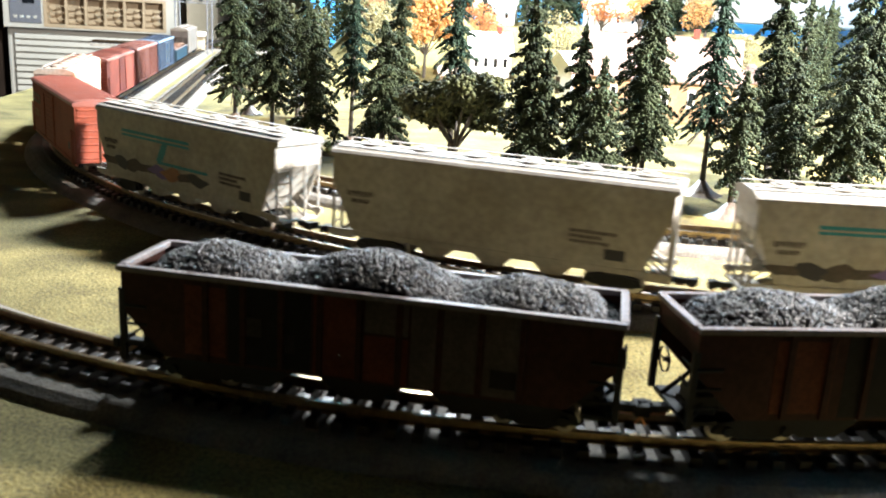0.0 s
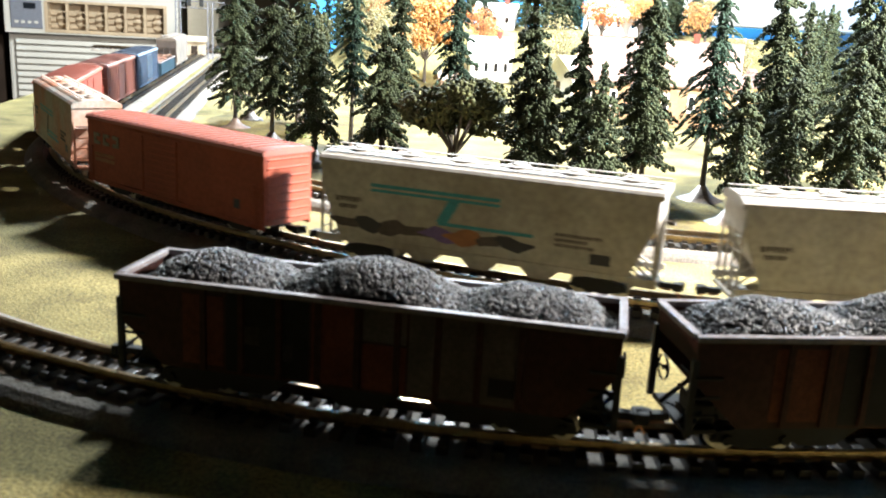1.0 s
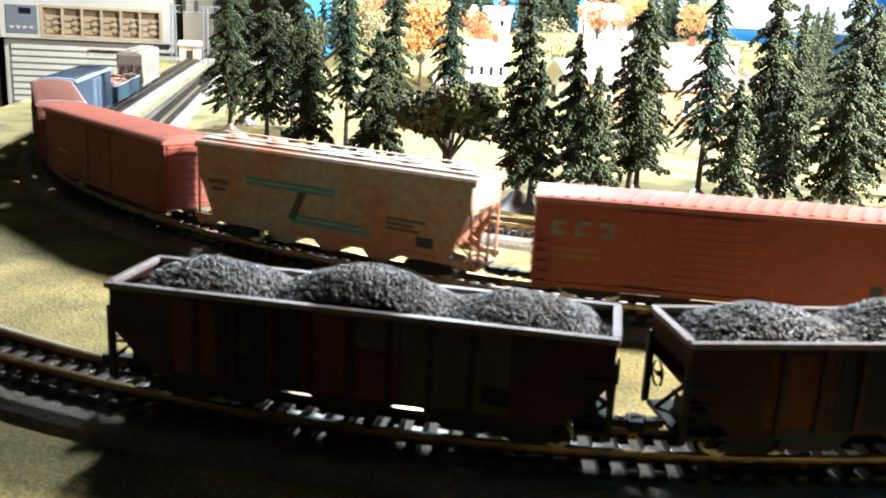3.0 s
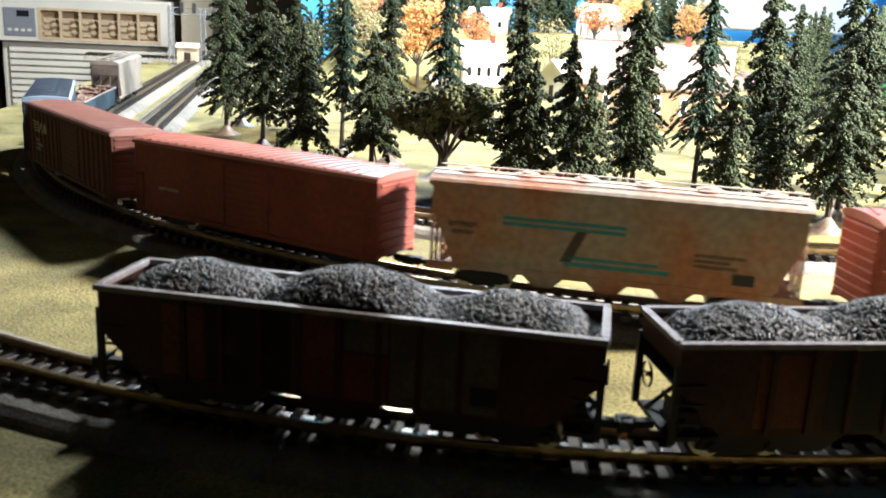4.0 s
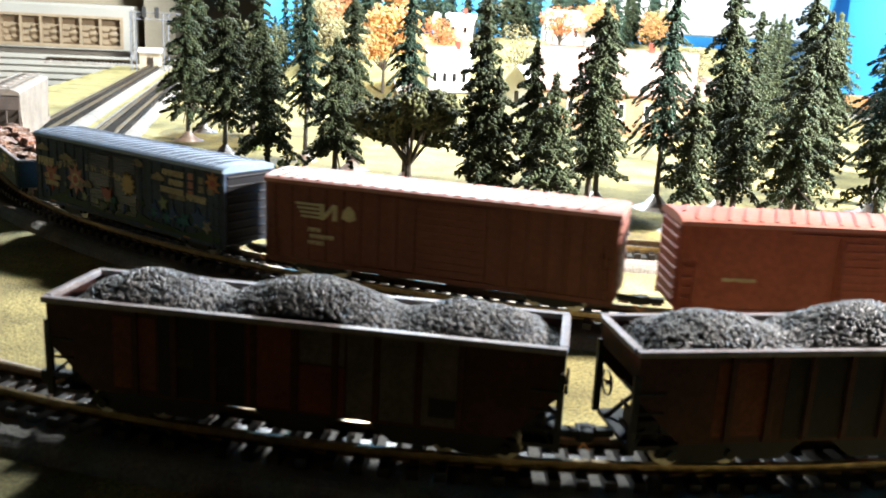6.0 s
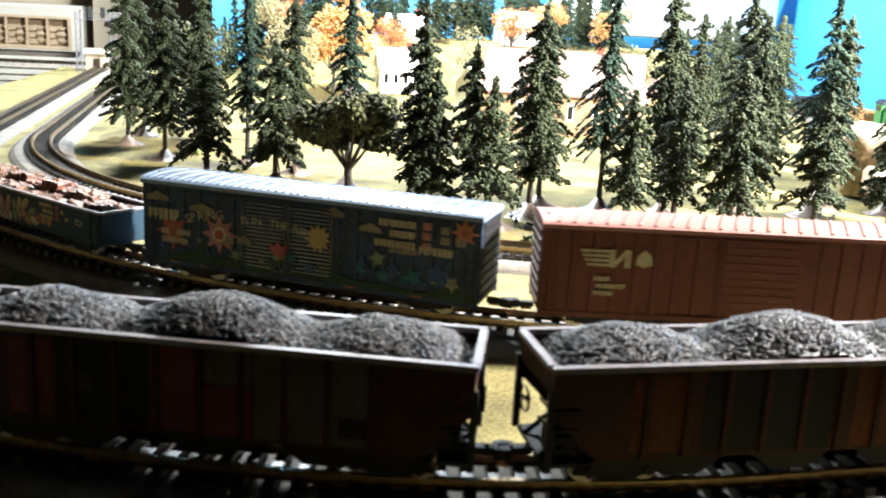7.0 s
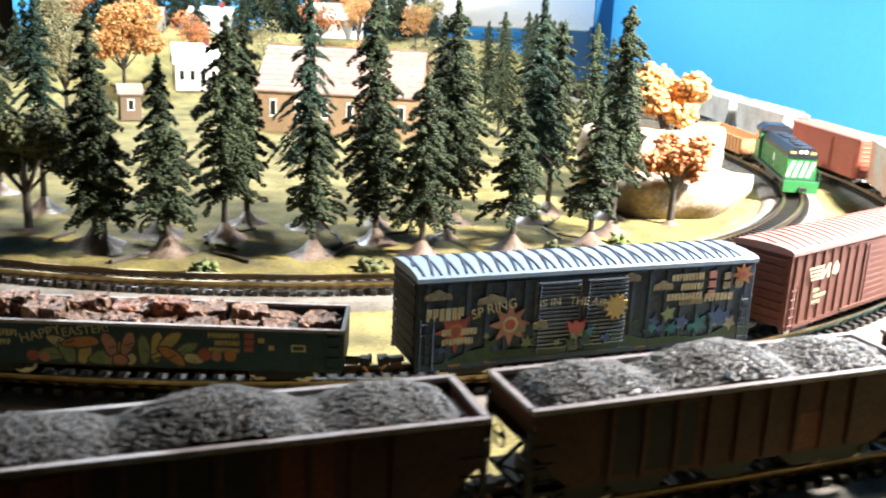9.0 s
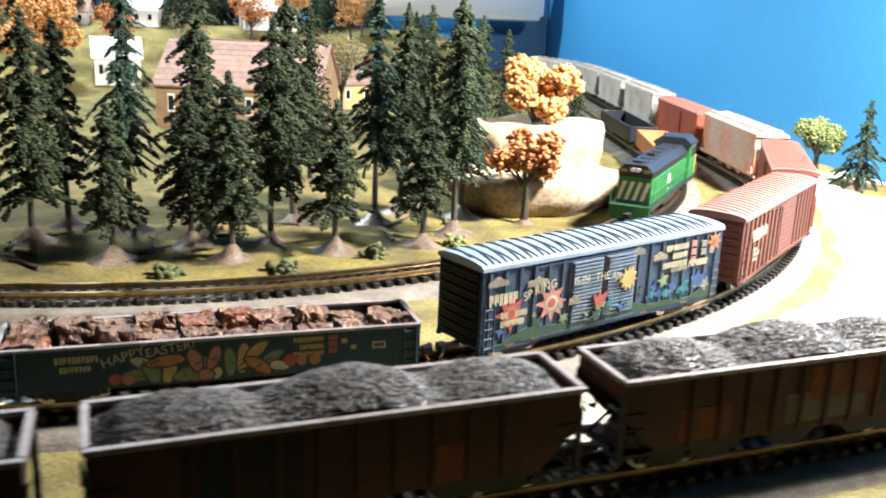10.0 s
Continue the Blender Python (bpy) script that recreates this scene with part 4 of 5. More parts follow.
        for i, m in enumerate((HOP_GREY, DARK_P, HOP_GREY, HOP_GREY, VIOLET_P, ORANGE_P, HOP_GREY, DARK_P)):
            x = -4.0 + i * 0.72
            wob = [(x + 0.52 * math.cos(a) * (1 + 0.35 * math.sin(3 * a + i)), 1.18 + 0.20 * math.sin(a) * (1 + 0.4 * math.cos(2 * a + 2 * i))) for a in np.linspace(0, 6.0, 14)]
            decal("spray_paint", wob, y - 0.002 * (i % 3), m, t)
    bars(-4.4, 1.95, [(0, 0.8, 0.16), (0.1, 0.6, 0.12)], y, HOP_GREY, t)
    bars(2.2, 1.7, [(0, 1.3, 0.10), (0, 0.9, 0.10), (0, 1.1, 0.10)], y, HOP_GREY, t)
    decal("panel_mark", rect(3.2, 3.75, 0.95, 1.25), y, DARK_P, t)
    running_gear(t, half)
    return t


def open_hopper(label, patches, rim_material=RIM):
    """A three-bay coal hopper with slope sheets, ribs, a pale top rim and a heaped load."""
    t = thing("coal_hopper", label, "freight car", "coal hoppers")
    half, W, top = 4.62, 0.96, 2.28
    for s in (-1, 1):
        bm = bmesh.new()
        prism(bm, [(-half, top), (half, top), (half, top - 0.80), (half - 0.85, 0.62), (-half + 0.85, 0.62), (-half, top - 0.80)], s * W, s * (W - 0.06))
        part("side_sheet", bm, HOP_BROWN, t, "dark brown patched side")
    for s in (-1, 1):
        bm = bmesh.new()
        v = [bm.verts.new(p) for p in ((s * half, -W + 0.03, top - 0.02), (s * half, W - 0.03, top - 0.02), (s * half, W - 0.03, top - 0.5), (s * half, -W + 0.03, top - 0.5),
                                       (s * (half - 1.7), W - 0.03, 0.6), (s * (half - 1.7), -W + 0.03, 0.6))]
        bm.faces.new((v[0], v[1], v[2], v[3])), bm.faces.new((v[3], v[2], v[4], v[5]))
        bmesh.ops.solidify(bm, geom=bm.faces[:], thickness=0.05)
        part("slope_sheet", bm, HOP_BROWN, t)
    bm = bmesh.new()
    for s in (-1, 1):
        box(bm, -half - 0.05, half + 0.05, s * W - 0.09, s * W + 0.06, top - 0.05, top + 0.06, 0.02)
        box(bm, s * half - 0.08, s * half + 0.07, -W + 0.09, W - 0.09, top - 0.05, top + 0.06, 0.02)
    part("top_rim", bm, rim_material, t, "pale grey worn top rim")
    bm = bmesh.new()
    prism(bm, [(-0.05, -W - 0.06), (0.05, -W - 0.06), (0.07, -W + 0.01), (-0.07, -W + 0.01)], 0.66, top - 0.05, "z")
    post = part("side_post", bm, HOP_BROWN, t)
    k = 0
    for i in range(1, 10):
        x = -half + 0.95 + (2 * half - 1.9) * i / 10
        for turn in (0, 180):
            ob = post if not k else new("side_post", post.data)
            k += 1
            ob.parent, ob.matrix_basis = t, at(x, 0, 0, 0, 0, turn)
    for x0, x1, z0, z1, m in patches:
        decal("paint_patch", rect(x0, x1, z0, z1), -W, m, t, thick=0.008)
    for s in (-1, 1):
        bm = bmesh.new()
        for y in (-W + 0.04, W - 0.04):
            box(bm, s * half - 0.06, s * half + 0.06, y - 0.05, y + 0.05, 0.45, top - 0.4)
        for y in (-0.45, 0.45):
            cyl(bm, (s * (half - 0.02), y, 0.5), (s * (half - 0.9), y, 1.25), 0.05, seg=6)
        for z in (0.85, 1.2, 1.55):
            cyl(bm, (s * half, -W + 0.04, z), (s * half, -0.35, z), 0.03, seg=6)
            cyl(bm, (s * half, -W, z), (s * (half - 0.5), -W, z), 0.03, seg=6)
        box(bm, min(s * half, s * (half - 0.6)), max(s * half, s * (half - 0.6)), -0.8, 0.8, 0.44, 0.52)
        part("end_frame", bm, CHARCOAL, t, "black end frame with ladder rungs")
        bm = bmesh.new()
        bmesh.ops.create_cone(bm, cap_ends=False, segments=16, radius1=0.24, radius2=0.24, depth=0.05, matrix=Matrix.Translation((s * (half + 0.1), 0.2, 1.3)) @ Matrix.Rotation(math.pi / 2, 4, "Y"))
        cyl(bm, (s * half, 0.2, 1.3), (s * (half + 0.12), 0.2, 1.3), 0.05, seg=8)
        cyl(bm, (s * (half + 0.1), -0.03, 1.3), (s * (half + 0.1), 0.43, 1.3), 0.02, seg=5)
        part("brake_wheel", bm, CHARCOAL, t)
        bm = bmesh.new()
        box(bm, min(s * (half - 0.22), s * (half - 0.62)), max(s * (half - 0.22), s * (half - 0.62)), -0.62, 0.10, 0.54, 0.92, 0.03)
        cyl(bm, (s * (half - 0.80), -0.60, 0.78), (s * (half - 0.80), 0.55, 0.78), 0.17, seg=12)
        cyl(bm, (s * (half - 0.35), 0.22, 0.52), (s * (half - 0.70), 0.45, 1.05), 0.05, seg=6)
        cyl(bm, (s * (half - 0.10), -0.80, 0.55), (s * (half - 0.75), -0.30, 1.10), 0.04, seg=6)
        part("brake_rigging", bm, CHARCOAL, t, "black brake cylinder and rods")
    for x in (-2.1, 0.0, 2.1):
        bm = bmesh.new()
        prism(bm, [(x - 0.95, 0.66), (x + 0.95, 0.66), (x + 0.35, 0.20), (x - 0.35, 0.20)], -0.78, 0.78)
        part("discharge_bay", bm, CHARCOAL, t)
    quick("centre_sill", CHARCOAL, t, (-half + 0.2, half - 0.2, -0.16, 0.16, 0.42, 0.60))
    # heaped load: a low mound mesh covered with small lumps
    rng = np.random.default_rng(abs(hash(len(patches))) % 97 + 5)

    def heap(x, y):
        domes = [tall * max(0.0, 1 - ((x - c) / wide) ** 2) for c, wide, tall in ((-2.95, 1.75, 0.62), (0.05, 1.95, 0.80), (3.0, 1.72, 0.60))]
        e = max(0.0, min(1.0, (half - 0.10 - abs(x)) / 0.45))
        ripple = 0.05 * noise.noise((x * 1.7, y * 1.7, 4.0)) + 0.025 * noise.noise((x * 5, y * 5, 1.0))
        return top - 0.26 + (sum(v ** 3 for v in domes) ** (1 / 3) * (1 - 0.62 * (y / W) ** 2) + ripple) * e
    n, m = 60, 14
    vs = [(-half + 0.08 + (2 * half - 0.16) * i / n, -W + 0.08 + (2 * W - 0.16) * j / m) for i in range(n + 1) for j in range(m + 1)]
    vs = [(x, y, heap(x, y)) for x, y in vs]
    fs = [(i * (m + 1) + j, (i + 1) * (m + 1) + j, (i + 1) * (m + 1) + j + 1, i * (m + 1) + j + 1) for i in range(n) for j in range(m)]
    load = soup("coal_load", vs, fs, COAL, t, "heaped glossy black-grey coal load")
    cs, ss, ds = [], [], []
    for _ in range(7500):
        x, y = rng.uniform(-half + 0.1, half - 0.1), rng.uniform(-W + 0.1, W - 0.1)
        s = rng.uniform(0.032, 0.054)
        cs.append((x, y, heap(x, y) + 0.012)), ss.append((s * 1.2, s, s * 0.8)), ds.append(tuple(rng.normal(size=3)))
    lv, lf = lumps(cs, ss, ds, rng, 0.2, OCT_V, OCT_F)
    tagged(soup("coal_grain", lv, lf, COAL, load), kind="stuff")
    running_gear(t, half, 3.2)
    return t


def gondola(name, label, body, half=5.0, top=1.52, load=True, art=True, floor_material=None):
    t = thing(name, label, "freight car", "freight train cars")
    W = 0.96
    for s in (-1, 1):
        quick("side_sheet", body, t, (-half, half, s * W - 0.03, s * W + 0.03, 0.46, top))
        quick("end_sheet", body, t, (s * half - 0.03, s * half + 0.03, -W + 0.03, W - 0.03, 0.52, top))
    quick("deck", body, t, (-half + 0.03, half - 0.03, -W + 0.03, W - 0.03, 0.50, 0.60))
    bm = bmesh.new()
    for s in (-1, 1):
        box(bm, -half - 0.03, half + 0.03, s * W - 0.05, s * W + 0.07, top - 0.03, top + 0.05, 0.015)
        box(bm, s * half - 0.05, s * half + 0.06, -W + 0.06, W - 0.06, top - 0.03, top + 0.05, 0.015)
    part("top_rim", bm, RIM if art else body, t, "worn grey top rim")
    quick("underframe", CHARCOAL, t, (-half + 0.1, half - 0.1, -0.2, 0.2, 0.34, 0.5))
    for sx in (-1, 1):
        for sy in (-1, 1):
            ladder(t, sx * (half - 0.25), sy * (W + 0.05), 0.45, top, 0.34, 4, body)
    if not art:
        bm = bmesh.new()
        prism(bm, [(-0.05, -W - 0.07), (0.05, -W - 0.07), (0.07, -W + 0.01), (-0.07, -W + 0.01)], 0.5, top - 0.04, "z")
        post = part("side_post", bm, body, t)
        for i in range(15):
            for turn in (0, 180):
                ob = post if not (i or turn) else new("side_post", post.data)
                ob.parent, ob.matrix_basis = t, at(-half + 0.35 + (2 * half - 0.7) * i / 14, 0, 0, 0, 0, turn)
    if load:
        rng = random.Random(17)
        for i in range(10):
            for j in range(2):
                if rng.random() < 0.07:
                    continue
                bm = bmesh.new()
                bmesh.ops.create_cube(bm, size=1)
                bmesh.ops.subdivide_edges(bm, edges=bm.edges[:], cuts=11, use_grid_fill=True)
                off = rng.random() * 50
                for v in bm.verts:
                    v.co = Vector((v.co.x * 0.88, v.co.y * 0.78, v.co.z * 0.85))
                    v.co += Vector([noise.noise(v.co * 2.6 + Vector((off, k * 9, 0))) * 0.08 + noise.noise(v.co * 7.0 + Vector((off, k * 5, 2))) * 0.05 + noise.noise(v.co * 17.0 + Vector((off, k * 3, 6))) * 0.035 for k in range(3)])
                b = part("scrap_bale", bm, SCRAP if rng.random() < 0.8 else SCRAP_B, t, "rusty crushed scrap bale")
                b.matrix_basis = at(-half + 0.62 + i * 0.97 + rng.uniform(-0.06, 0.06), -0.44 + 0.88 * j + rng.uniform(-0.05, 0.05), 1.14 + rng.uniform(-0.16, 0.18), rng.uniform(-10, 10), rng.uniform(-10, 10), rng.uniform(-14, 14))
    if art:
        y = -W - 0.03
        words("HAPPY", -2.72, 0.98, 0.34, y, CREAM, t, 16)
        words("EASTER!", -1.74, 1.17, 0.32, y, CREAM, t, 9)
        art_rng = random.Random(41)

        def blob(x, z, w, h, spin, paint, layer):
            """A rounded spray-paint stroke with a dark outline."""
            for k, (grow, mm) in enumerate(((0.045, DARK_P), (0.0, paint))):
                pts = [(w * (1 + 0.12 * math.sin(3 * a + w * 9)) * math.cos(a), h * math.sin(a)) for a in np.linspace(0, 6.283, 17)[:-1]]
                pts = [(px * (1 + grow / w), pz * (1 + grow / h)) for px, pz in pts]
                pts = [(x + px * math.cos(spin) - pz * math.sin(spin), max(0.50, min(1.42, z + px * math.sin(spin) + pz * math.cos(spin)))) for px, pz in pts]
                decal("spray_paint", pts, y - 0.0016 * (2 * layer + k), mm, t)
        strokes = [(-1.95, 0.74, 0.42, 0.10, 0.15, LIME_P), (-1.75, 1.00, 0.34, 0.09, -0.5, CREAM), (-1.62, 0.78, 0.11, 0.26, 0.5, LIME_P), (-1.28, 1.06, 0.40, 0.09, 0.12, ORANGE_P),
                   (-1.22, 0.80, 0.10, 0.30, -0.2, YELLOW_P), (-0.72, 0.68, 0.36, 0.12, 0.1, LIME_P), (-0.62, 1.02, 0.10, 0.28, 0.35, PINK_P), (-0.18, 1.05, 0.09, 0.28, -0.35, PINK_P), (-0.40, 0.82, 0.26, 0.17, 0.0, FADED),
                   (-0.62, 0.66, 0.13, 0.11, 0.0, CREAM), (-0.14, 0.66, 0.13, 0.11, 0.0, CREAM), (-0.38, 0.62, 0.16, 0.10, 0.0, PINK_P), (0.20, 0.90, 0.09, 0.34, 0.05, LIME_P), (0.52, 0.98, 0.10, 0.36, -0.1, YELLOW_P),
                   (0.82, 1.14, 0.32, 0.09, 0.75, YELLOW_P), (0.88, 0.78, 0.34, 0.09, -0.6, ORANGE_P), (1.22, 0.96, 0.26, 0.08, 0.5, LIME_P), (1.38, 0.72, 0.22, 0.08, -0.2, CREAM)]
        for k, (x, z, w, h, spin, paint) in enumerate(strokes):
            blob(x, z, w * (1.5 if w < h else 1.08), h * (1.5 if h < w else 1.08), spin, paint, k % 4)
        for k in range(26):
            x, z, a = art_rng.uniform(-2.0, 1.4), art_rng.uniform(0.66, 1.1), art_rng.uniform(-1.2, 1.2)
            dx, dz = 0.12 * math.cos(a), 0.12 * math.sin(a)
            decal("outline_stroke", [(x - dx, z - dz), (x - dx + 0.03, z - dz - 0.02), (x + dx + 0.03, z + dz - 0.02), (x + dx, z + dz)], y - 0.015, DARK_P, t)
        for x, z, r, m in ((-2.45, 0.68, 0.15, RED_P), (-2.16, 0.64, 0.13, PINK_P), (1.66, 0.84, 0.17, RED_P), (1.95, 0.80, 0.13, PINK_P), (2.28, 0.82, 0.15, ORANGE_P)):
            decal("painted_egg", star(x, z, r, 9, 0.92), y - 0.017, m, t)
        bars(-3.75, 1.32, [(0, 0.95, 0.17), (0.1, 0.7, 0.15)], y, CREAM, t)
        bars(1.75, 1.40, [(0, 0.75, 0.13), (0.15, 0.6, 0.13), (0, 0.75, 0.13)], y, YELLOW_P, t)
        for i in range(3):
            decal("red_square", rect(2.62, 2.84, 1.28 - i * 0.17, 1.41 - i * 0.17), y, RED_P, t)
        decal("yellow_square", rect(2.95, 3.1, 1.18, 1.3), y, YELLOW_P, t)
        decal("yellow_square", rect(3.2, 3.34, 1.0, 1.12), y, YELLOW_P, t)
        decal("label_plate", rect(3.75, 4.1, 0.98, 1.16), y, CREAM, t)
        decal("label_plate", rect(3.79, 4.06, 1.02, 1.12), y - 0.005, DARK_P, t)
    running_gear(t, half)
    return t


def graffiti_boxcar():
    t = boxcar("boxcar", "dark blue boxcar painted with flowers, clouds and hills, pale roof", BOX_BLUE, ROOF_BLUE, door=(-1.9, 0.95), doors=2, ladders=BOX_BLUE, rib=RIB_SHADOW, door_paint=DOOR_BLUE, end_paint=BOX_END)
    y = -0.965
    # rolling painted hills along the sill
    pts = [(-4.95, 0.55)] + [(x, 0.78 + 0.12 * math.sin(x * 1.7) + 0.08 * math.sin(x * 3.1)) for x in np.linspace(-4.95, 4.95, 40)] + [(4.95, 0.55)]
    decal("painted_hillside", pts, y, HILL_GREEN, t, thick=0.05)
    for x in (-4.2, -3.2, -1.6, 0.1, 1.3, 3.2):
        decal("painted_flower", rect(x, x + 0.32, 0.50, 0.60), -1.0, ORANGE_P, t)
    def depth(x):
        return 1.045 if -1.9 < x < 0.95 else 0.968

    for x, z, w in ((-4.55, 2.36, 0.36), (-3.1, 2.16, 0.40), (0.95, 2.50, 0.30), (2.0, 2.2, 0.32), (2.95, 1.72, 0.40), (-1.72, 1.42, 0.22), (-2.3, 1.35, 0.2)):
        decal("painted_cloud", cloud(x, z, w, 0.15), -depth(x) - 0.004, FADED, t, thick=0.048)
    for x, z, r, m in ((-4.05, 1.42, 0.56, RED_P), (-2.55, 1.50, 0.58, PINK_P), (4.62, 2.40, 0.38, ORANGE_P)):
        decal("painted_flower", star(x, z, r, 8, 0.52), -depth(x), m, t, thick=0.05)
        decal("flower_eye", star(x, z, r * 0.40, 9, 0.9), -depth(x) - 0.052, CREAM if m is PINK_P else ORANGE_P, t)
        decal("flower_eye", star(x, z, r * 0.26, 9, 0.9), -depth(x) - 0.060, RED_P, t)
    decal("painted_tulip", [(-0.95, 1.50), (-0.78, 1.40), (-0.68, 1.52), (-0.55, 1.40), (-0.38, 1.50), (-0.42, 1.22), (-0.62, 1.02), (-0.84, 1.18)], -1.045, RED_P, t, thick=0.05)
    decal("tulip_stem", rect(-0.66, -0.61, 0.82, 1.04), -1.045, LIME_P, t, thick=0.05)
    decal("painted_sun", star(0.52, 1.78, 0.40, 11, 0.62), -1.045, YELLOW_P, t, thick=0.05)
    leaf_rng = random.Random(23)
    for k in range(34):
        x, z = leaf_rng.uniform(-4.8, 4.8), leaf_rng.uniform(0.85, 1.25)
        if abs(x + 4.05) < 0.3 or abs(x + 2.55) < 0.3:
            continue
        r = leaf_rng.uniform(0.10, 0.26)
        decal("painted_leaf", star(x, z, r, 4 + k % 3, 0.42, x), -depth(x) - 0.001 * (k % 3), (BLUE_P, TEAL_D, LIME_P, HILL_GREEN, BLUE_P)[k % 5], t, thick=0.05)
    for x, z, r, m in ((2.25, 1.42, 0.26, LIME_P), (1.75, 1.05, 0.20, TEAL_D), (3.9, 1.2, 0.34, BLUE_P), (4.35, 1.0, 0.24, FADED), (3.3, 1.05, 0.3, TEAL_D), (2.7, 1.15, 0.24, BLUE_P)):
        decal("painted_bush", star(x, z, r, 5, 0.5, x), -depth(x) - 0.004, m, t, thick=0.05)
    for word, x, z, size, tilt in (("SP", -3.62, 1.72, 0.36, 14), ("RING", -3.22, 1.83, 0.36, 9)):
        words(word, x, z, size, -1.024, CREAM, t, tilt)
    for word, x, z, size, tilt in (("IS IN", -1.80, 1.92, 0.32, 3), ("THE", -0.93, 1.94, 0.32, -4), ("AIR!", -0.28, 1.90, 0.32, -15)):
        words(word, x, z, size, -1.105, CREAM, t, tilt)
    bars(-4.85, 2.06, [(0, 1.05, 0.32)], -1.016, CREAM, t)
    bars(-4.42, 1.50, [(0, 0.95, 0.17), (0, 0.85, 0.17)], -1.024, CREAM, t)
    bars(2.15, 2.54, [(0.1, 1.05, 0.19), (0.42, 0.72, 0.19), (0, 1.15, 0.19)], -1.022, CREAM, t)
    for i in range(3):
        decal("red_square", rect(3.48, 3.72, 2.36 - i * 0.27, 2.56 - i * 0.27), -0.974, PINK_P, t, thick=0.05)
    for x, z in ((3.98, 2.30), (3.98, 2.03), (4.40, 2.03)):
        decal("yellow_square", rect(x, x + 0.24, z, z + 0.20), -0.974, FADED, t, thick=0.05)
    bars(3.40, 1.92, [(0, 0.95, 0.22)], -1.02, CREAM, t)
    return t


def locomotive():
    """Green and black hood diesel running long hood first; the hood end faces +x, the cab stands at the rear."""
    t = thing("diesel_locomotive", "green and black model diesel locomotive with white striped hood end", "locomotive")
    half = 5.6
    quick("walkway", LOCO_BLACK, t, (-half, half, -0.98, 0.98, 0.62, 0.82), bevel=0.02)
    quick("fuel_tank", LOCO_BLACK, t, (-1.5, 1.5, -0.7, 0.7, 0.12, 0.62), bevel=0.06)
    bm = bmesh.new()
    box(bm, -3.0, 5.15, -0.80, 0.80, 0.82, 2.12, 0.03)
    part("hood", bm, LOCO_GREEN, t, "green long hood")
    bm = bmesh.new()
    prism(bm, [(-0.82, 2.08), (0.82, 2.08), (0.82, 2.36), (0.52, 2.66), (-0.52, 2.66), (-0.82, 2.36)], -3.0, 5.2, "x")
    part("hood_roof", bm, LOCO_BLACK, t, "black chamfered hood roof")
    for x in (4.2, 3.1, 0.6, -0.6):
        bm = bmesh.new()
        cyl(bm, (x, 0, 2.64), (x, 0, 2.76), 0.42, 0.40, 20)
        part("roof_fan", bm, LOCO_BLACK, t)
    for x in (1.9, 2.2):
        quick("exhaust_stack", CHARCOAL, t, (x - 0.1, x + 0.1, -0.2, 0.2, 2.62, 2.84))
    for i in range(11):
        for s in (-1, 1):
            quick("hood_door", LOCO_GREEN, t, (-2.6 + i * 0.66, -2.06 + i * 0.66, s * 0.81 - 0.02, s * 0.81 + 0.02, 0.98, 1.98))
    bm = bmesh.new()
    box(bm, -4.6, -3.0, -0.98, 0.98, 0.82, 2.70, 0.05)
    part("cab", bm, LOCO_GREEN, t, "green cab")
    bm = bmesh.new()
    prism(bm, [(-1.02, 2.62), (1.02, 2.62), (1.02, 2.74), (0.62, 3.04), (-0.62, 3.04), (-1.02, 2.74)], -4.75, -2.85, "x")
    part("cab_roof", bm, LOCO_BLACK, t)
    for s in (-1, 1):
        quick("side_window", GLASS_D, t, (-4.4, -3.3, s * 0.99 - 0.02, s * 0.99 + 0.02, 2.02, 2.50))
    bm = bmesh.new()
    box(bm, -5.3, -4.6, -0.7, 0.7, 0.82, 1.9, 0.05)
    part("nose", bm, LOCO_GREEN, t, "low green nose")
    for i in range(4):
        bm = bmesh.new()
        y = -0.80 + i * 0.37
        prism(bm, [(y, 0.98), (y + 0.17, 0.98), (y + 0.44, 1.86), (y + 0.27, 1.86)], 5.15, 5.165, "x")
        part("hood_stripe", bm, WHITE, t, "white diagonal stripe")
    for y in (-0.13, 0.13):
        bm = bmesh.new()
        cyl(bm, (5.18, y, 2.42), (5.26, y, 2.42), 0.10, seg=12)
        part("headlight", bm, WHITE, t, "pale headlight lens")
    for y in (-0.55, 0.55):
        quick("number_board", YELLOW_P, t, (5.19, 5.215, y - 0.16, y + 0.16, 2.30, 2.44), label="yellowish number board")
    quick("pilot", LOCO_GREEN, t, (half - 0.08, half + 0.04, -0.95, 0.95, 0.15, 0.82), bevel=0.02)
    for s in (-1, 1):
        bm = bmesh.new()
        for i in range(13):
            x = -half + 0.1 + i * (2 * half - 0.2) / 12
            cyl(bm, (x, s * 0.97, 0.82), (x, s * 0.97, 1.42), 0.018, seg=5)
        cyl(bm, (-half + 0.1, s * 0.97, 1.42), (half - 0.1, s * 0.97, 1.42), 0.018, seg=5)
        part("handrail", bm, LOCO_GREEN, t, "thin green handrail")
        bars(1.2, 1.80, [(0, 0.5, 0.5), (0, 0.5, 0.05)], s * 0.835, WHITE, t, s)
    for x in (-3.6, 3.6):
        bogie(t, x)
    coupler(t, half, 1), coupler(t, -half, -1)
    return t


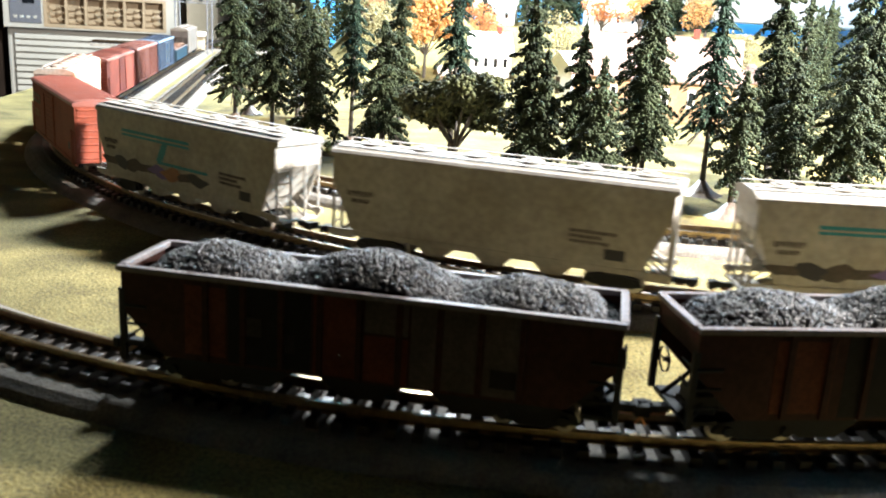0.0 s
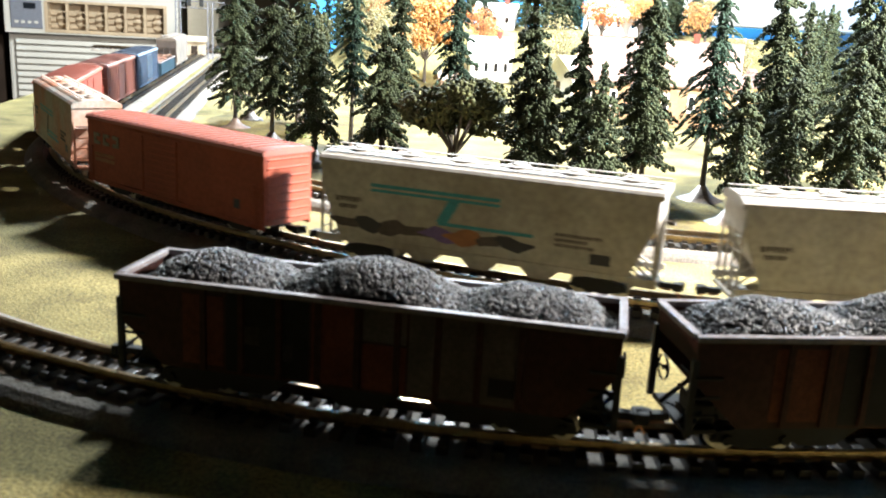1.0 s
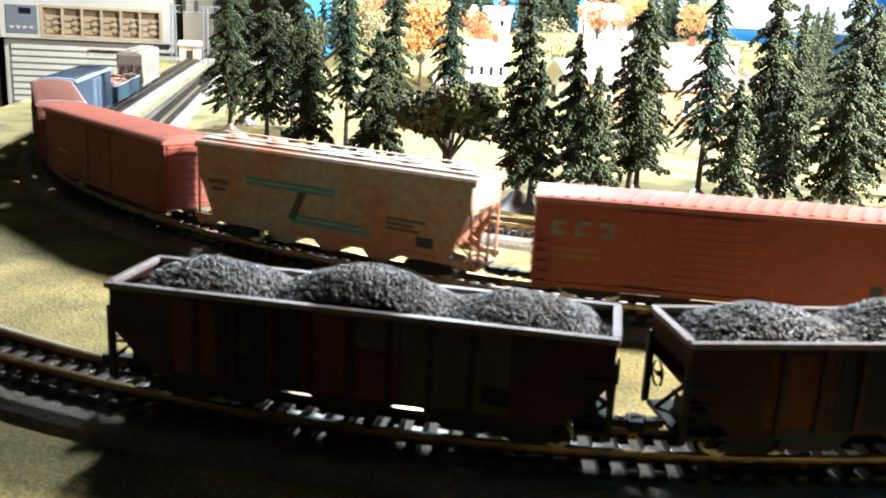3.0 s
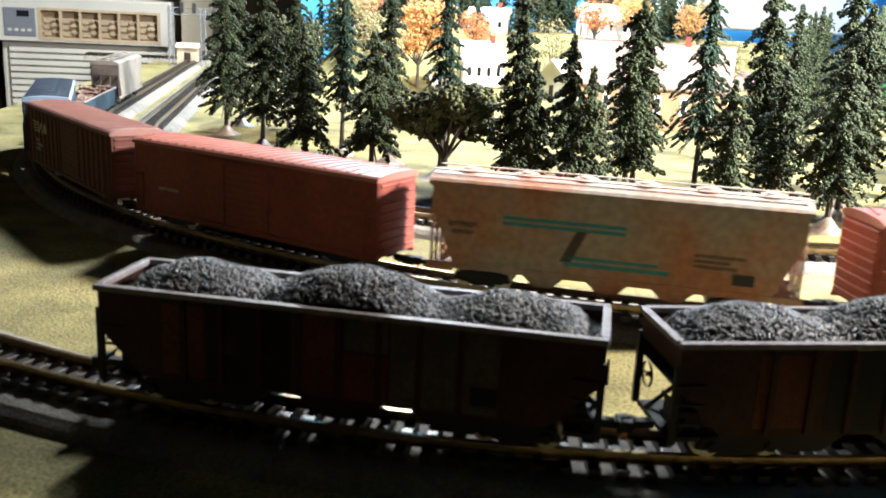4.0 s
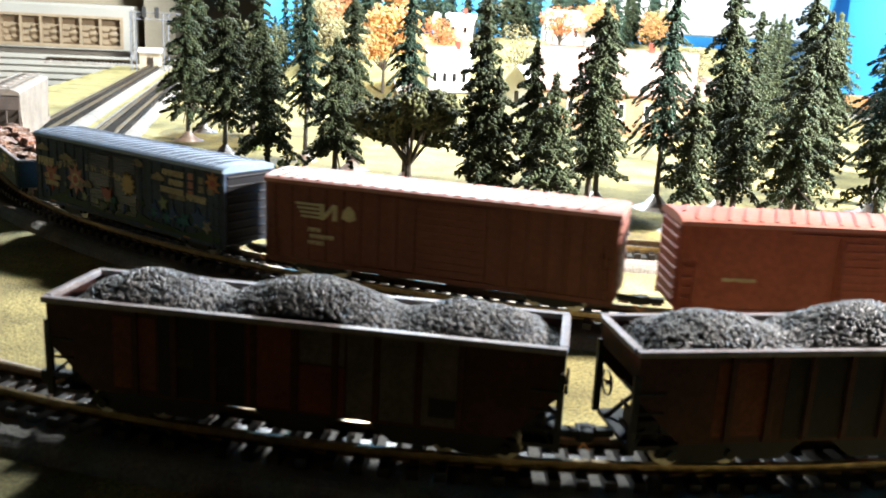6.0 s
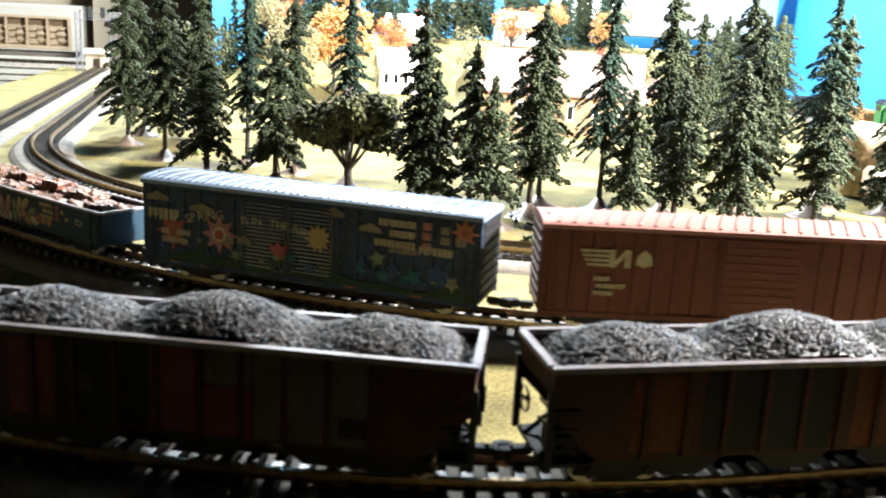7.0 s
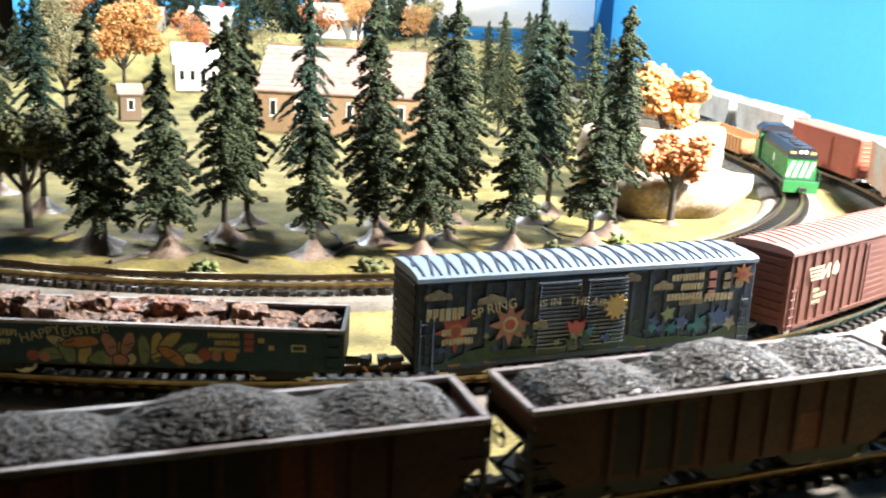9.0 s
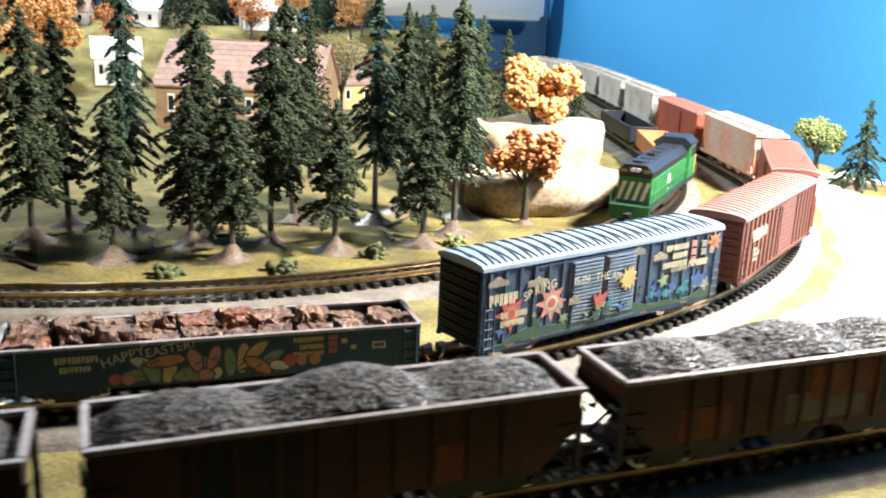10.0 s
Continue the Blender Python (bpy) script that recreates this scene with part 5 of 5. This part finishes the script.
PATCH_A = [(-3.35, -2.55, 0.75, 2.1, HOP_RUST), (-2.5, -0.9, 0.68, 2.2, HOP_DARK), (-0.85, 0.05, 0.68, 2.2, HOP_RUST), (0.1, 0.9, 1.6, 2.2, HOP_GREY), (0.1, 0.9, 0.68, 1.55, HOP_RUST),
           (0.95, 3.0, 0.68, 2.2, HOP_GREY), (-2.2, -1.85, 1.25, 1.6, HOP_GREY), (-1.5, -1.2, 1.0, 1.35, HOP_GREY), (2.4, 2.95, 0.85, 1.2, HOP_DARK)]
PATCH_B = [(-3.2, -2.1, 0.75, 2.1, HOP_RUST), (-1.9, 0.6, 0.68, 2.2, HOP_DARK), (1.0, 1.9, 0.68, 2.2, HOP_RUST)]
PATCH_C = [(-3.1, -1.0, 0.75, 2.1, HOP_DARK), (1.4, 2.2, 0.7, 1.5, HOP_RUST)]
PATCH_D = [(-3.2, -1.9, 0.75, 1.5, HOP_RUST), (-0.4, 1.9, 0.8, 1.5, HOP_GREY), (0.2, 2.2, 1.3, 2.1, HOP_RUST), (2.4, 3.2, 0.9, 2.0, HOP_DARK)]


def car_pose(path, s, back=False, reach=3.4):
    ax, ay, _ = on_path(path, s - reach)
    bx, by, _ = on_path(path, s + reach)
    h = math.degrees(math.atan2(by - ay, bx - ax)) + (180 if back else 0)
    return at((ax + bx) / 2, (ay + by) / 2, RAIL_TOP, 0, 0, h)


for i, p in enumerate((PATCH_A, PATCH_B, PATCH_C, PATCH_D, PATCH_B)):
    hop = open_hopper(("dark brown open coal hopper patched with rust and grey panels", "dark brown open coal hopper heaped with coal", "blackish brown open coal hopper heaped with coal",
                       "brown open coal hopper with faded graffiti and coal", "dark brown open coal hopper heaped with coal")[i], p)
    hop.matrix_basis = car_pose(FRONT, (29.8, 40.0, 50.15, 60.4, 70.6)[i], reach=3.2)

TRAIN = []
brown_car = boxcar("boxcar", "brown-red boxcar with cream striped emblem and ribbed sides", CAR_BROWN, ROOF_PINK, door=(-0.6, 1.6))
for i in range(4):
    decal("emblem_stripe", rect(-4.1 + 0.06 * i, -3.35, 2.18 - i * 0.12, 2.25 - i * 0.12), -1.015, CREAM, brown_car)
decal("emblem", [(-3.35, 1.8), (-3.2, 1.8), (-2.95, 2.1), (-2.95, 1.8), (-2.8, 1.8), (-2.8, 2.27), (-2.95, 2.27), (-3.2, 1.98), (-3.2, 2.27), (-3.35, 2.27)], -1.015, CREAM, brown_car)
decal("emblem", star(-2.45, 2.03, 0.26, 3, 0.8), -1.015, CREAM, brown_car)
bars(-3.7, 1.55, [(0, 0.4, 0.13), (0.05, 0.8, 0.13), (0, 0.5, 0.13)], -1.015, CREAM, brown_car)
TRAIN.append((brown_car, 0.0))
red = boxcar("boxcar", "plain oxide red boxcar with weathered smooth sides", OXIDE_D, ROOF_RED, ribs=False, door=(-1.0, 1.0))
bars(-3.9, 1.4, [(0, 0.9, 0.10)], -0.965, CREAM, red)
TRAIN.append((red, 18.8))
TRAIN.append((covered_hopper("covered_hopper", "tan covered hopper with rust stains and teal zigzag stripe", HOPPER_TAN, "zed"), 37.5))
orange_car = boxcar("boxcar", "orange-red boxcar with faded yellow block lettering", ORANGE, ROOF_RED, ribs=False, door=(-1.5, 0.6))
for i in range(3):
    x = -4.62 + 0.62 * i
    emblem = [(0, 0), (0.40, 0), (0.40, 0.12), (0.14, 0.14), (0.14, 0.28), (0.40, 0.30), (0.40, 0.42), (0, 0.42)]
    decal("emblem", [(x + u, 1.86 + v) for u, v in (emblem if i < 2 else [(0.40 - u, v) for u, v in emblem[::-1]])], -0.965, FADED, orange_car, thick=0.02)
bars(-4.6, 1.55, [(0, 1.3, 0.13), (0, 1.3, 0.13)], -0.965, ORANGE_P, orange_car)
decal("panel_mark", rect(3.6, 3.9, 0.9, 1.2), -0.965, DARK_P, orange_car)
TRAIN.append((orange_car, 56.4))
TRAIN.append((covered_hopper("covered_hopper", "grey covered hopper with teal stripe and spray-painted sill", HOPPER_GREY, "tee"), 75.9))
TRAIN.append((covered_hopper("covered_hopper", "plain weathered grey covered hopper with round roof hatches", HOPPER_GREY), 95.1))
TRAIN.append((covered_hopper("covered_hopper", "pale grey covered hopper with teal bar", HOPPER_GREY, "tee"), 114.2))
TRAIN.append((covered_hopper("covered_hopper", "plain weathered grey covered hopper with round roof hatches", HOPPER_GREY), 133.3))
TRAIN.append((graffiti_boxcar(), -18.8))
TRAIN.append((gondola("gondola", "blue gondola with spring graffiti, loaded with rusty scrap bales", GOND_BLUE), -37.9))
TRAIN.append((covered_hopper("covered_hopper", "dimmed grey covered hopper with dark grey ends", TAIL_GREY, end_paint=HOP_GREY), -57.0))

LOCO_TRAIN = [(locomotive(), 5.5), (gondola("gondola", "tan orange gondola with ribbed sides, empty", mat("tan_orange_paint", (0.50, 0.22, 0.09), 0.5, vary=0.2), load=False, art=False), 17.4),
              (gondola("gondola", "black gondola with ribbed sides, empty", LOCO_BLACK, load=False, art=False), 28.9)]


# ---- buildings ----
def house(x, y, z, turn, lx, ly, eave, ridge, wall_m, roof_m, label, windows=3, chimney=True):
    t = thing("house", label, "house", "village houses")
    bm = bmesh.new()
    prism(bm, [(-ly / 2, 0), (ly / 2, 0), (ly / 2, eave), (0, ridge - 0.08), (-ly / 2, eave)], -lx / 2, lx / 2, "x")
    w = part("wall", bm, wall_m, t)
    for s in (-1, 1):
        rows = 9
        bm = bmesh.new()
        yo, zo = s * (ly / 2 + 0.25), eave - 0.12
        prism(bm, [(yo, zo - 0.02), (0, ridge - 0.02), (0, ridge - 0.08), (yo, zo - 0.08)], -lx / 2 - 0.2, lx / 2 + 0.2, "x")
        slope = part("roof", bm, roof_m, t)
        for i in range(rows):
            bm = bmesh.new()
            u0, u1 = i / rows, (i + 1.15) / rows
            yo, zo = s * (ly / 2 + 0.25), eave - 0.12
            p = [(yo * (1 - u0), zo + (ridge - zo) * u0 + 0.05), (yo * (1 - u1), zo + (ridge - zo) * min(1, u1) + 0.02), (yo * (1 - u1), zo + (ridge - zo) * min(1, u1) - 0.05), (yo * (1 - u0), zo + (ridge - zo) * u0 - 0.03)]
            prism(bm, p, -lx / 2 - 0.25, lx / 2 + 0.25, "x")
            part("shingle_course", bm, roof_m, slope)
    for s in (-1, 1):
        for i in range(windows):
            wx = -lx / 2 + lx * (i + 0.6) / (windows + 0.2)
            bm = bmesh.new()
            box(bm, wx - 0.28, wx + 0.28, s * ly / 2 - 0.04, s * ly / 2 + 0.04, eave * 0.35, eave * 0.78)
            f = part("window", bm, WHITE, t, "white window frame")
            bm = bmesh.new()
            box(bm, wx - 0.2, wx + 0.2, s * ly / 2 - 0.055, s * ly / 2 + 0.055, eave * 0.40, eave * 0.73)
            part("pane", bm, GLASS_D, f)
    for s in (-1, 1):
        quick("door", DOORWOOD, t, (s * lx / 2 - 0.04, s * lx / 2 + 0.04, -0.3, 0.3, 0, eave * 0.65))
    if chimney:
        quick("chimney", OXIDE_D, t, (lx * 0.2, lx * 0.2 + 0.5, -0.25, 0.25, ridge - 0.6, ridge + 0.6))
    t.matrix_basis = at(x, y, z, 0, 0, turn)
    return t


house(25.4, 75.0, 0.0, -22, 12.6, 8.0, 3.3, 6.6, WOOD, SHINGLE, "long brown wooden house with pale pink shingle roof", 6)
house(14.4, 99.5, ground_rise(14.4, 98.5) - 0.2, 4, 4.4, 3.4, 2.8, 4.7, WHITE, WHITE, "white village house with white roof", 4)
house(8.3, 80.0, 0.0, 10, 1.6, 1.6, 2.2, 2.9, PLYWOOD, PLYWOOD, "small dark brown shed in the village", 1, False)
house(22.6, 92.0, 0.0, 30, 5.0, 4.0, 2.6, 4.2, WHITE, WHITE, "white village house with white roof", 3)
house(16.8, 112.0, ground_rise(16.8, 112) - 0.3, -15, 4.6, 3.6, 1.9, 3.0, WHITE, WHITE, "small white village house", 3)
house(36.5, 88.0, 0.0, 20, 6.5, 4.5, 2.4, 4.0, mat("yellow_house_paint", (0.62, 0.44, 0.20), 0.6, vary=0.15), SHINGLE, "small ochre village house", 3)
house(9.4, 112.0, ground_rise(9.4, 112) - 0.3, -10, 4.0, 3.2, 1.5, 2.7, WHITE, SHINGLE, "small white house with faded pink roof", 3)
house(31.0, 112.0, ground_rise(31.0, 112) - 0.3, 5, 6.0, 4.2, 2.3, 4.0, WHITE, WHITE, "small white village house", 3)


# ---- air conditioner and what stands by the far left end ----
def air_conditioner():
    t = thing("air_conditioner", "white window air conditioner with tan louvred outlet and grey control panel", "air conditioner")
    quick("casing", PLASTIC, t, (-16.2, 16.2, 0, 14, -17.0, 10.0), bevel=0.5)
    # the bezel frames a sunken outlet
    quick("bezel", PLASTIC, t, (-15.9, -8.3, -2.6, 0.1, 1.4, 9.4), (14.2, 15.9, -2.6, 0.1, 1.4, 9.4), (-8.3, 14.2, -2.6, 0.1, 7.7, 9.4), (-8.3, 14.2, -2.6, 0.1, 1.4, 1.9))
    quick("control_panel", GREY_PANEL, t, (-14.7, -8.9, -2.85, -2.55, 2.3, 7.6), bevel=0.1)
    quick("display", GLASS_D, t, (-12.2, -10.0, -2.95, -2.8, 6.0, 7.1))
    for i in range(4):
        quick("button", PLASTIC, t, (-14.0 + i * 1.2, -13.3 + i * 1.2, -2.95, -2.8, 3.2, 3.7), bevel=0.05)
    quick("outlet_back", GRILLE, t, (-8.3, 14.2, -0.35, 0.12, 1.9, 7.7))
    bm = bmesh.new()
    for x0, x1, z0, z1 in ((-8.5, 14.4, 7.3, 7.8), (-8.5, 14.4, 1.7, 2.3), (-8.5, -7.9, 2.3, 7.3), (13.8, 14.4, 2.3, 7.3)):
        box(bm, x0, x1, -2.75, -0.3, z0, z1)
    part("outlet_frame", bm, GRILLE, t, "tan outlet frame")
    for i in range(3):
        quick("louvre", GRILLE, t, (-7.9, 13.8, -2.2, -1.7, 3.25 + i * 1.2, 3.42 + i * 1.2), label="tan horizontal louvre")
    for i in range(5):
        x = -4.3 + i * 3.62
        quick("vane", GRILLE, t, (x - 0.22, x + 0.22, -2.7, -2.2, 2.3, 7.3), label="tan vertical vane")
    for i in range(6):
        x = -6.1 + i * 3.62
        bm = bmesh.new()
        bmesh.ops.create_uvsphere(bm, u_segments=14, v_segments=8, radius=1, matrix=Matrix.Translation((x + 0.3, -0.4, 4.2)) @ Matrix.Diagonal((1.15, 0.7, 1.7, 1)))
        part("air_scroll", bm, GRILLE, t, "tan rounded air guide", True)
    for i in range(13):
        z = -0.2 - i * 1.27
        bm = bmesh.new()
        prism(bm, [(-1.0, z - 0.50), (-0.8, z + 0.34), (-0.1, z + 0.46), (-0.1, z - 0.3), (-0.8, z - 0.54)], -14.6, 15.0, "x")
        part("slat", bm, PLASTIC, t)
    t.matrix_basis = at(-52.2, 190.0, -2.3, 0, 0, 3)
    return t


air_conditioner()
structure("window_wall", BEIGE, (-182, 30, 206, 212, -76, 165), (-34, -28, 190, 206, -76, 165), label="beige wall panel round the air conditioner", category="wall")
tagged(quick("dark_cabinet", DOORWOOD, None, (-92, -70.5, 176, 205, -76, 60), bevel=0.6), "dark brown wooden cabinet beside the air conditioner", "cabinet")
tagged(quick("support_stand", DOORWOOD, None, (-69, -36, 192, 204, -76, -18.9), bevel=0.4), "dark stand carrying the air conditioner", "stand")


def gantry():
    t = thing("signal_bridge", "grey lattice signal bridge across both tracks", "signal bridge")
    bm = bmesh.new()
    for x in (-2.3, 1.6):
        for dx in (-0.3, 0.3):
            for dy in (-0.3, 0.3):
                cyl(bm, (x + dx, dy, 0), (x + dx, dy, 7.2), 0.05, seg=6)
        for i in range(8):
            cyl(bm, (x - 0.3, -0.3, i * 0.9), (x + 0.3, -0.3, (i + 1) * 0.9), 0.03, seg=5)
    part("tower", bm, GREY_PANEL, t)
    bm = bmesh.new()
    for dy in (-0.3, 0.3):
        for z in (6.4, 7.2):
            cyl(bm, (-2.6, dy, z), (3.4, dy, z), 0.05, seg=6)
    for i in range(8):
        x = -2.6 + i * 0.75
        cyl(bm, (x, -0.3, 6.4 if i % 2 else 7.2), (x + 0.75, -0.3, 7.2 if i % 2 else 6.4), 0.03, seg=5)
    part("truss", bm, GREY_PANEL, t)
    for x in (-0.9, 0.6):
        bm = bmesh.new()
        box(bm, x - 0.25, x + 0.25, -0.5, -0.32, 6.6, 7.9, 0.05)
        part("signal_head", bm, CHARCOAL, t)
    t.matrix_basis = at(-20.0, 120.0, 0, 0, 0, 4)


gantry()


def hut():
    t = thing("trackside_hut", "small cream relay hut beside the track", "hut")
    quick("wall", BEIGE, t, (-1.3, 1.3, -1.0, 1.0, 0, 2.2))
    bm = bmesh.new()
    prism(bm, [(-1.2, 2.2), (1.2, 2.2), (0, 2.8)], -1.5, 1.5, "x")
    part("roof", bm, BEIGE, t)
    quick("door", DOORWOOD, t, (-0.4, 0.4, -1.05, -1.0, 0, 1.6))
    t.matrix_basis = at(-21.0, 124.0, 0, 0, 0, 4)


hut()


def white_casing():
    t = thing("white_casing", "long white rounded plastic casing hung before the backdrop", "fixture")
    bm = bmesh.new()
    pts = [(0, 0), (2.5, -0.6), (4.5, 0.6), (5.2, 3.0), (5.2, 10.0), (0, 10.0)]
    prism(bm, [(p[0], p[1]) for p in pts], -17, 16, "x")
    bmesh.ops.bevel(bm, geom=bm.edges[:], offset=0.6, segments=3, affect="EDGES")
    part("shell", bm, WHITE, t, "", True)
    quick("bracket", GREY_PANEL, t, (-12, -11, 2, 12, 6, 7), (11, 12, 2, 12, 6, 7))
    t.matrix_basis = at(56.5, 126.0, 8.2)


white_casing()


# ---- lamps over the table, above the view ----
def work_lamp(x, y, z):
    t = thing("pendant_lamp", "metal pendant lamp hanging over the train table", "lamp", "pendant lamps")
    bm = bmesh.new()
    cyl(bm, (0, 0, 6), (0, 0, 13), 6.5, 3, 28)
    bmesh.ops.delete(bm, geom=[f for f in bm.faces if len(f.verts) > 4 and f.calc_center_median().z < 7], context="FACES")
    part("shade", bm, LOCO_BLACK, t)
    bm = bmesh.new()
    cyl(bm, (0, 0, 12), (0, 0, 165 - z), 0.3, seg=8)
    part("cord", bm, CHARCOAL, t)
    bm = bmesh.new()
    bmesh.ops.create_uvsphere(bm, u_segments=16, v_segments=10, radius=2.4, matrix=Matrix.Translation((0, 0, 6.5)))
    part("bulb", bm, BULB, t, smooth=True)
    t.matrix_basis = at(x, y, z)


work_lamp(*LAMP_A)
work_lamp(*LAMP_B)


# ---- what moves ----
TIMES = (0.0, 1.0, 2.5, 4.5, 6.5, 7.5, 8.5, 9.0, 10.0)
DEGREES = (150.5, 169.1, 192.6, 221.1, 253.3, 269.3, 284.85, 292.6, 308.3)


def motions():
    for car, off in TRAIN:
        rows = []
        for i in range(41):
            t = i * 0.25
            deg = float(np.interp(t, TIMES, DEGREES)) + off
            rows.append((t, car_pose(MID, LEAD + R_MID * radians(deg - 184.3))))
        walk(car, rows)
    for car, off in LOCO_TRAIN:
        rows = []
        for i in range(41):
            t = i * 0.25
            nose = 326.3 - 20.3 * (t - 9.0) + float(np.interp(t, (8.5, 9.0, 9.5, 10.0), (0.4, -2.7, -0.8, 1.5)))
            rows.append((t, car_pose(INNER, LEAD + R_IN * radians(nose - 184.3) + off, True)))
        walk(car, rows)


motions()
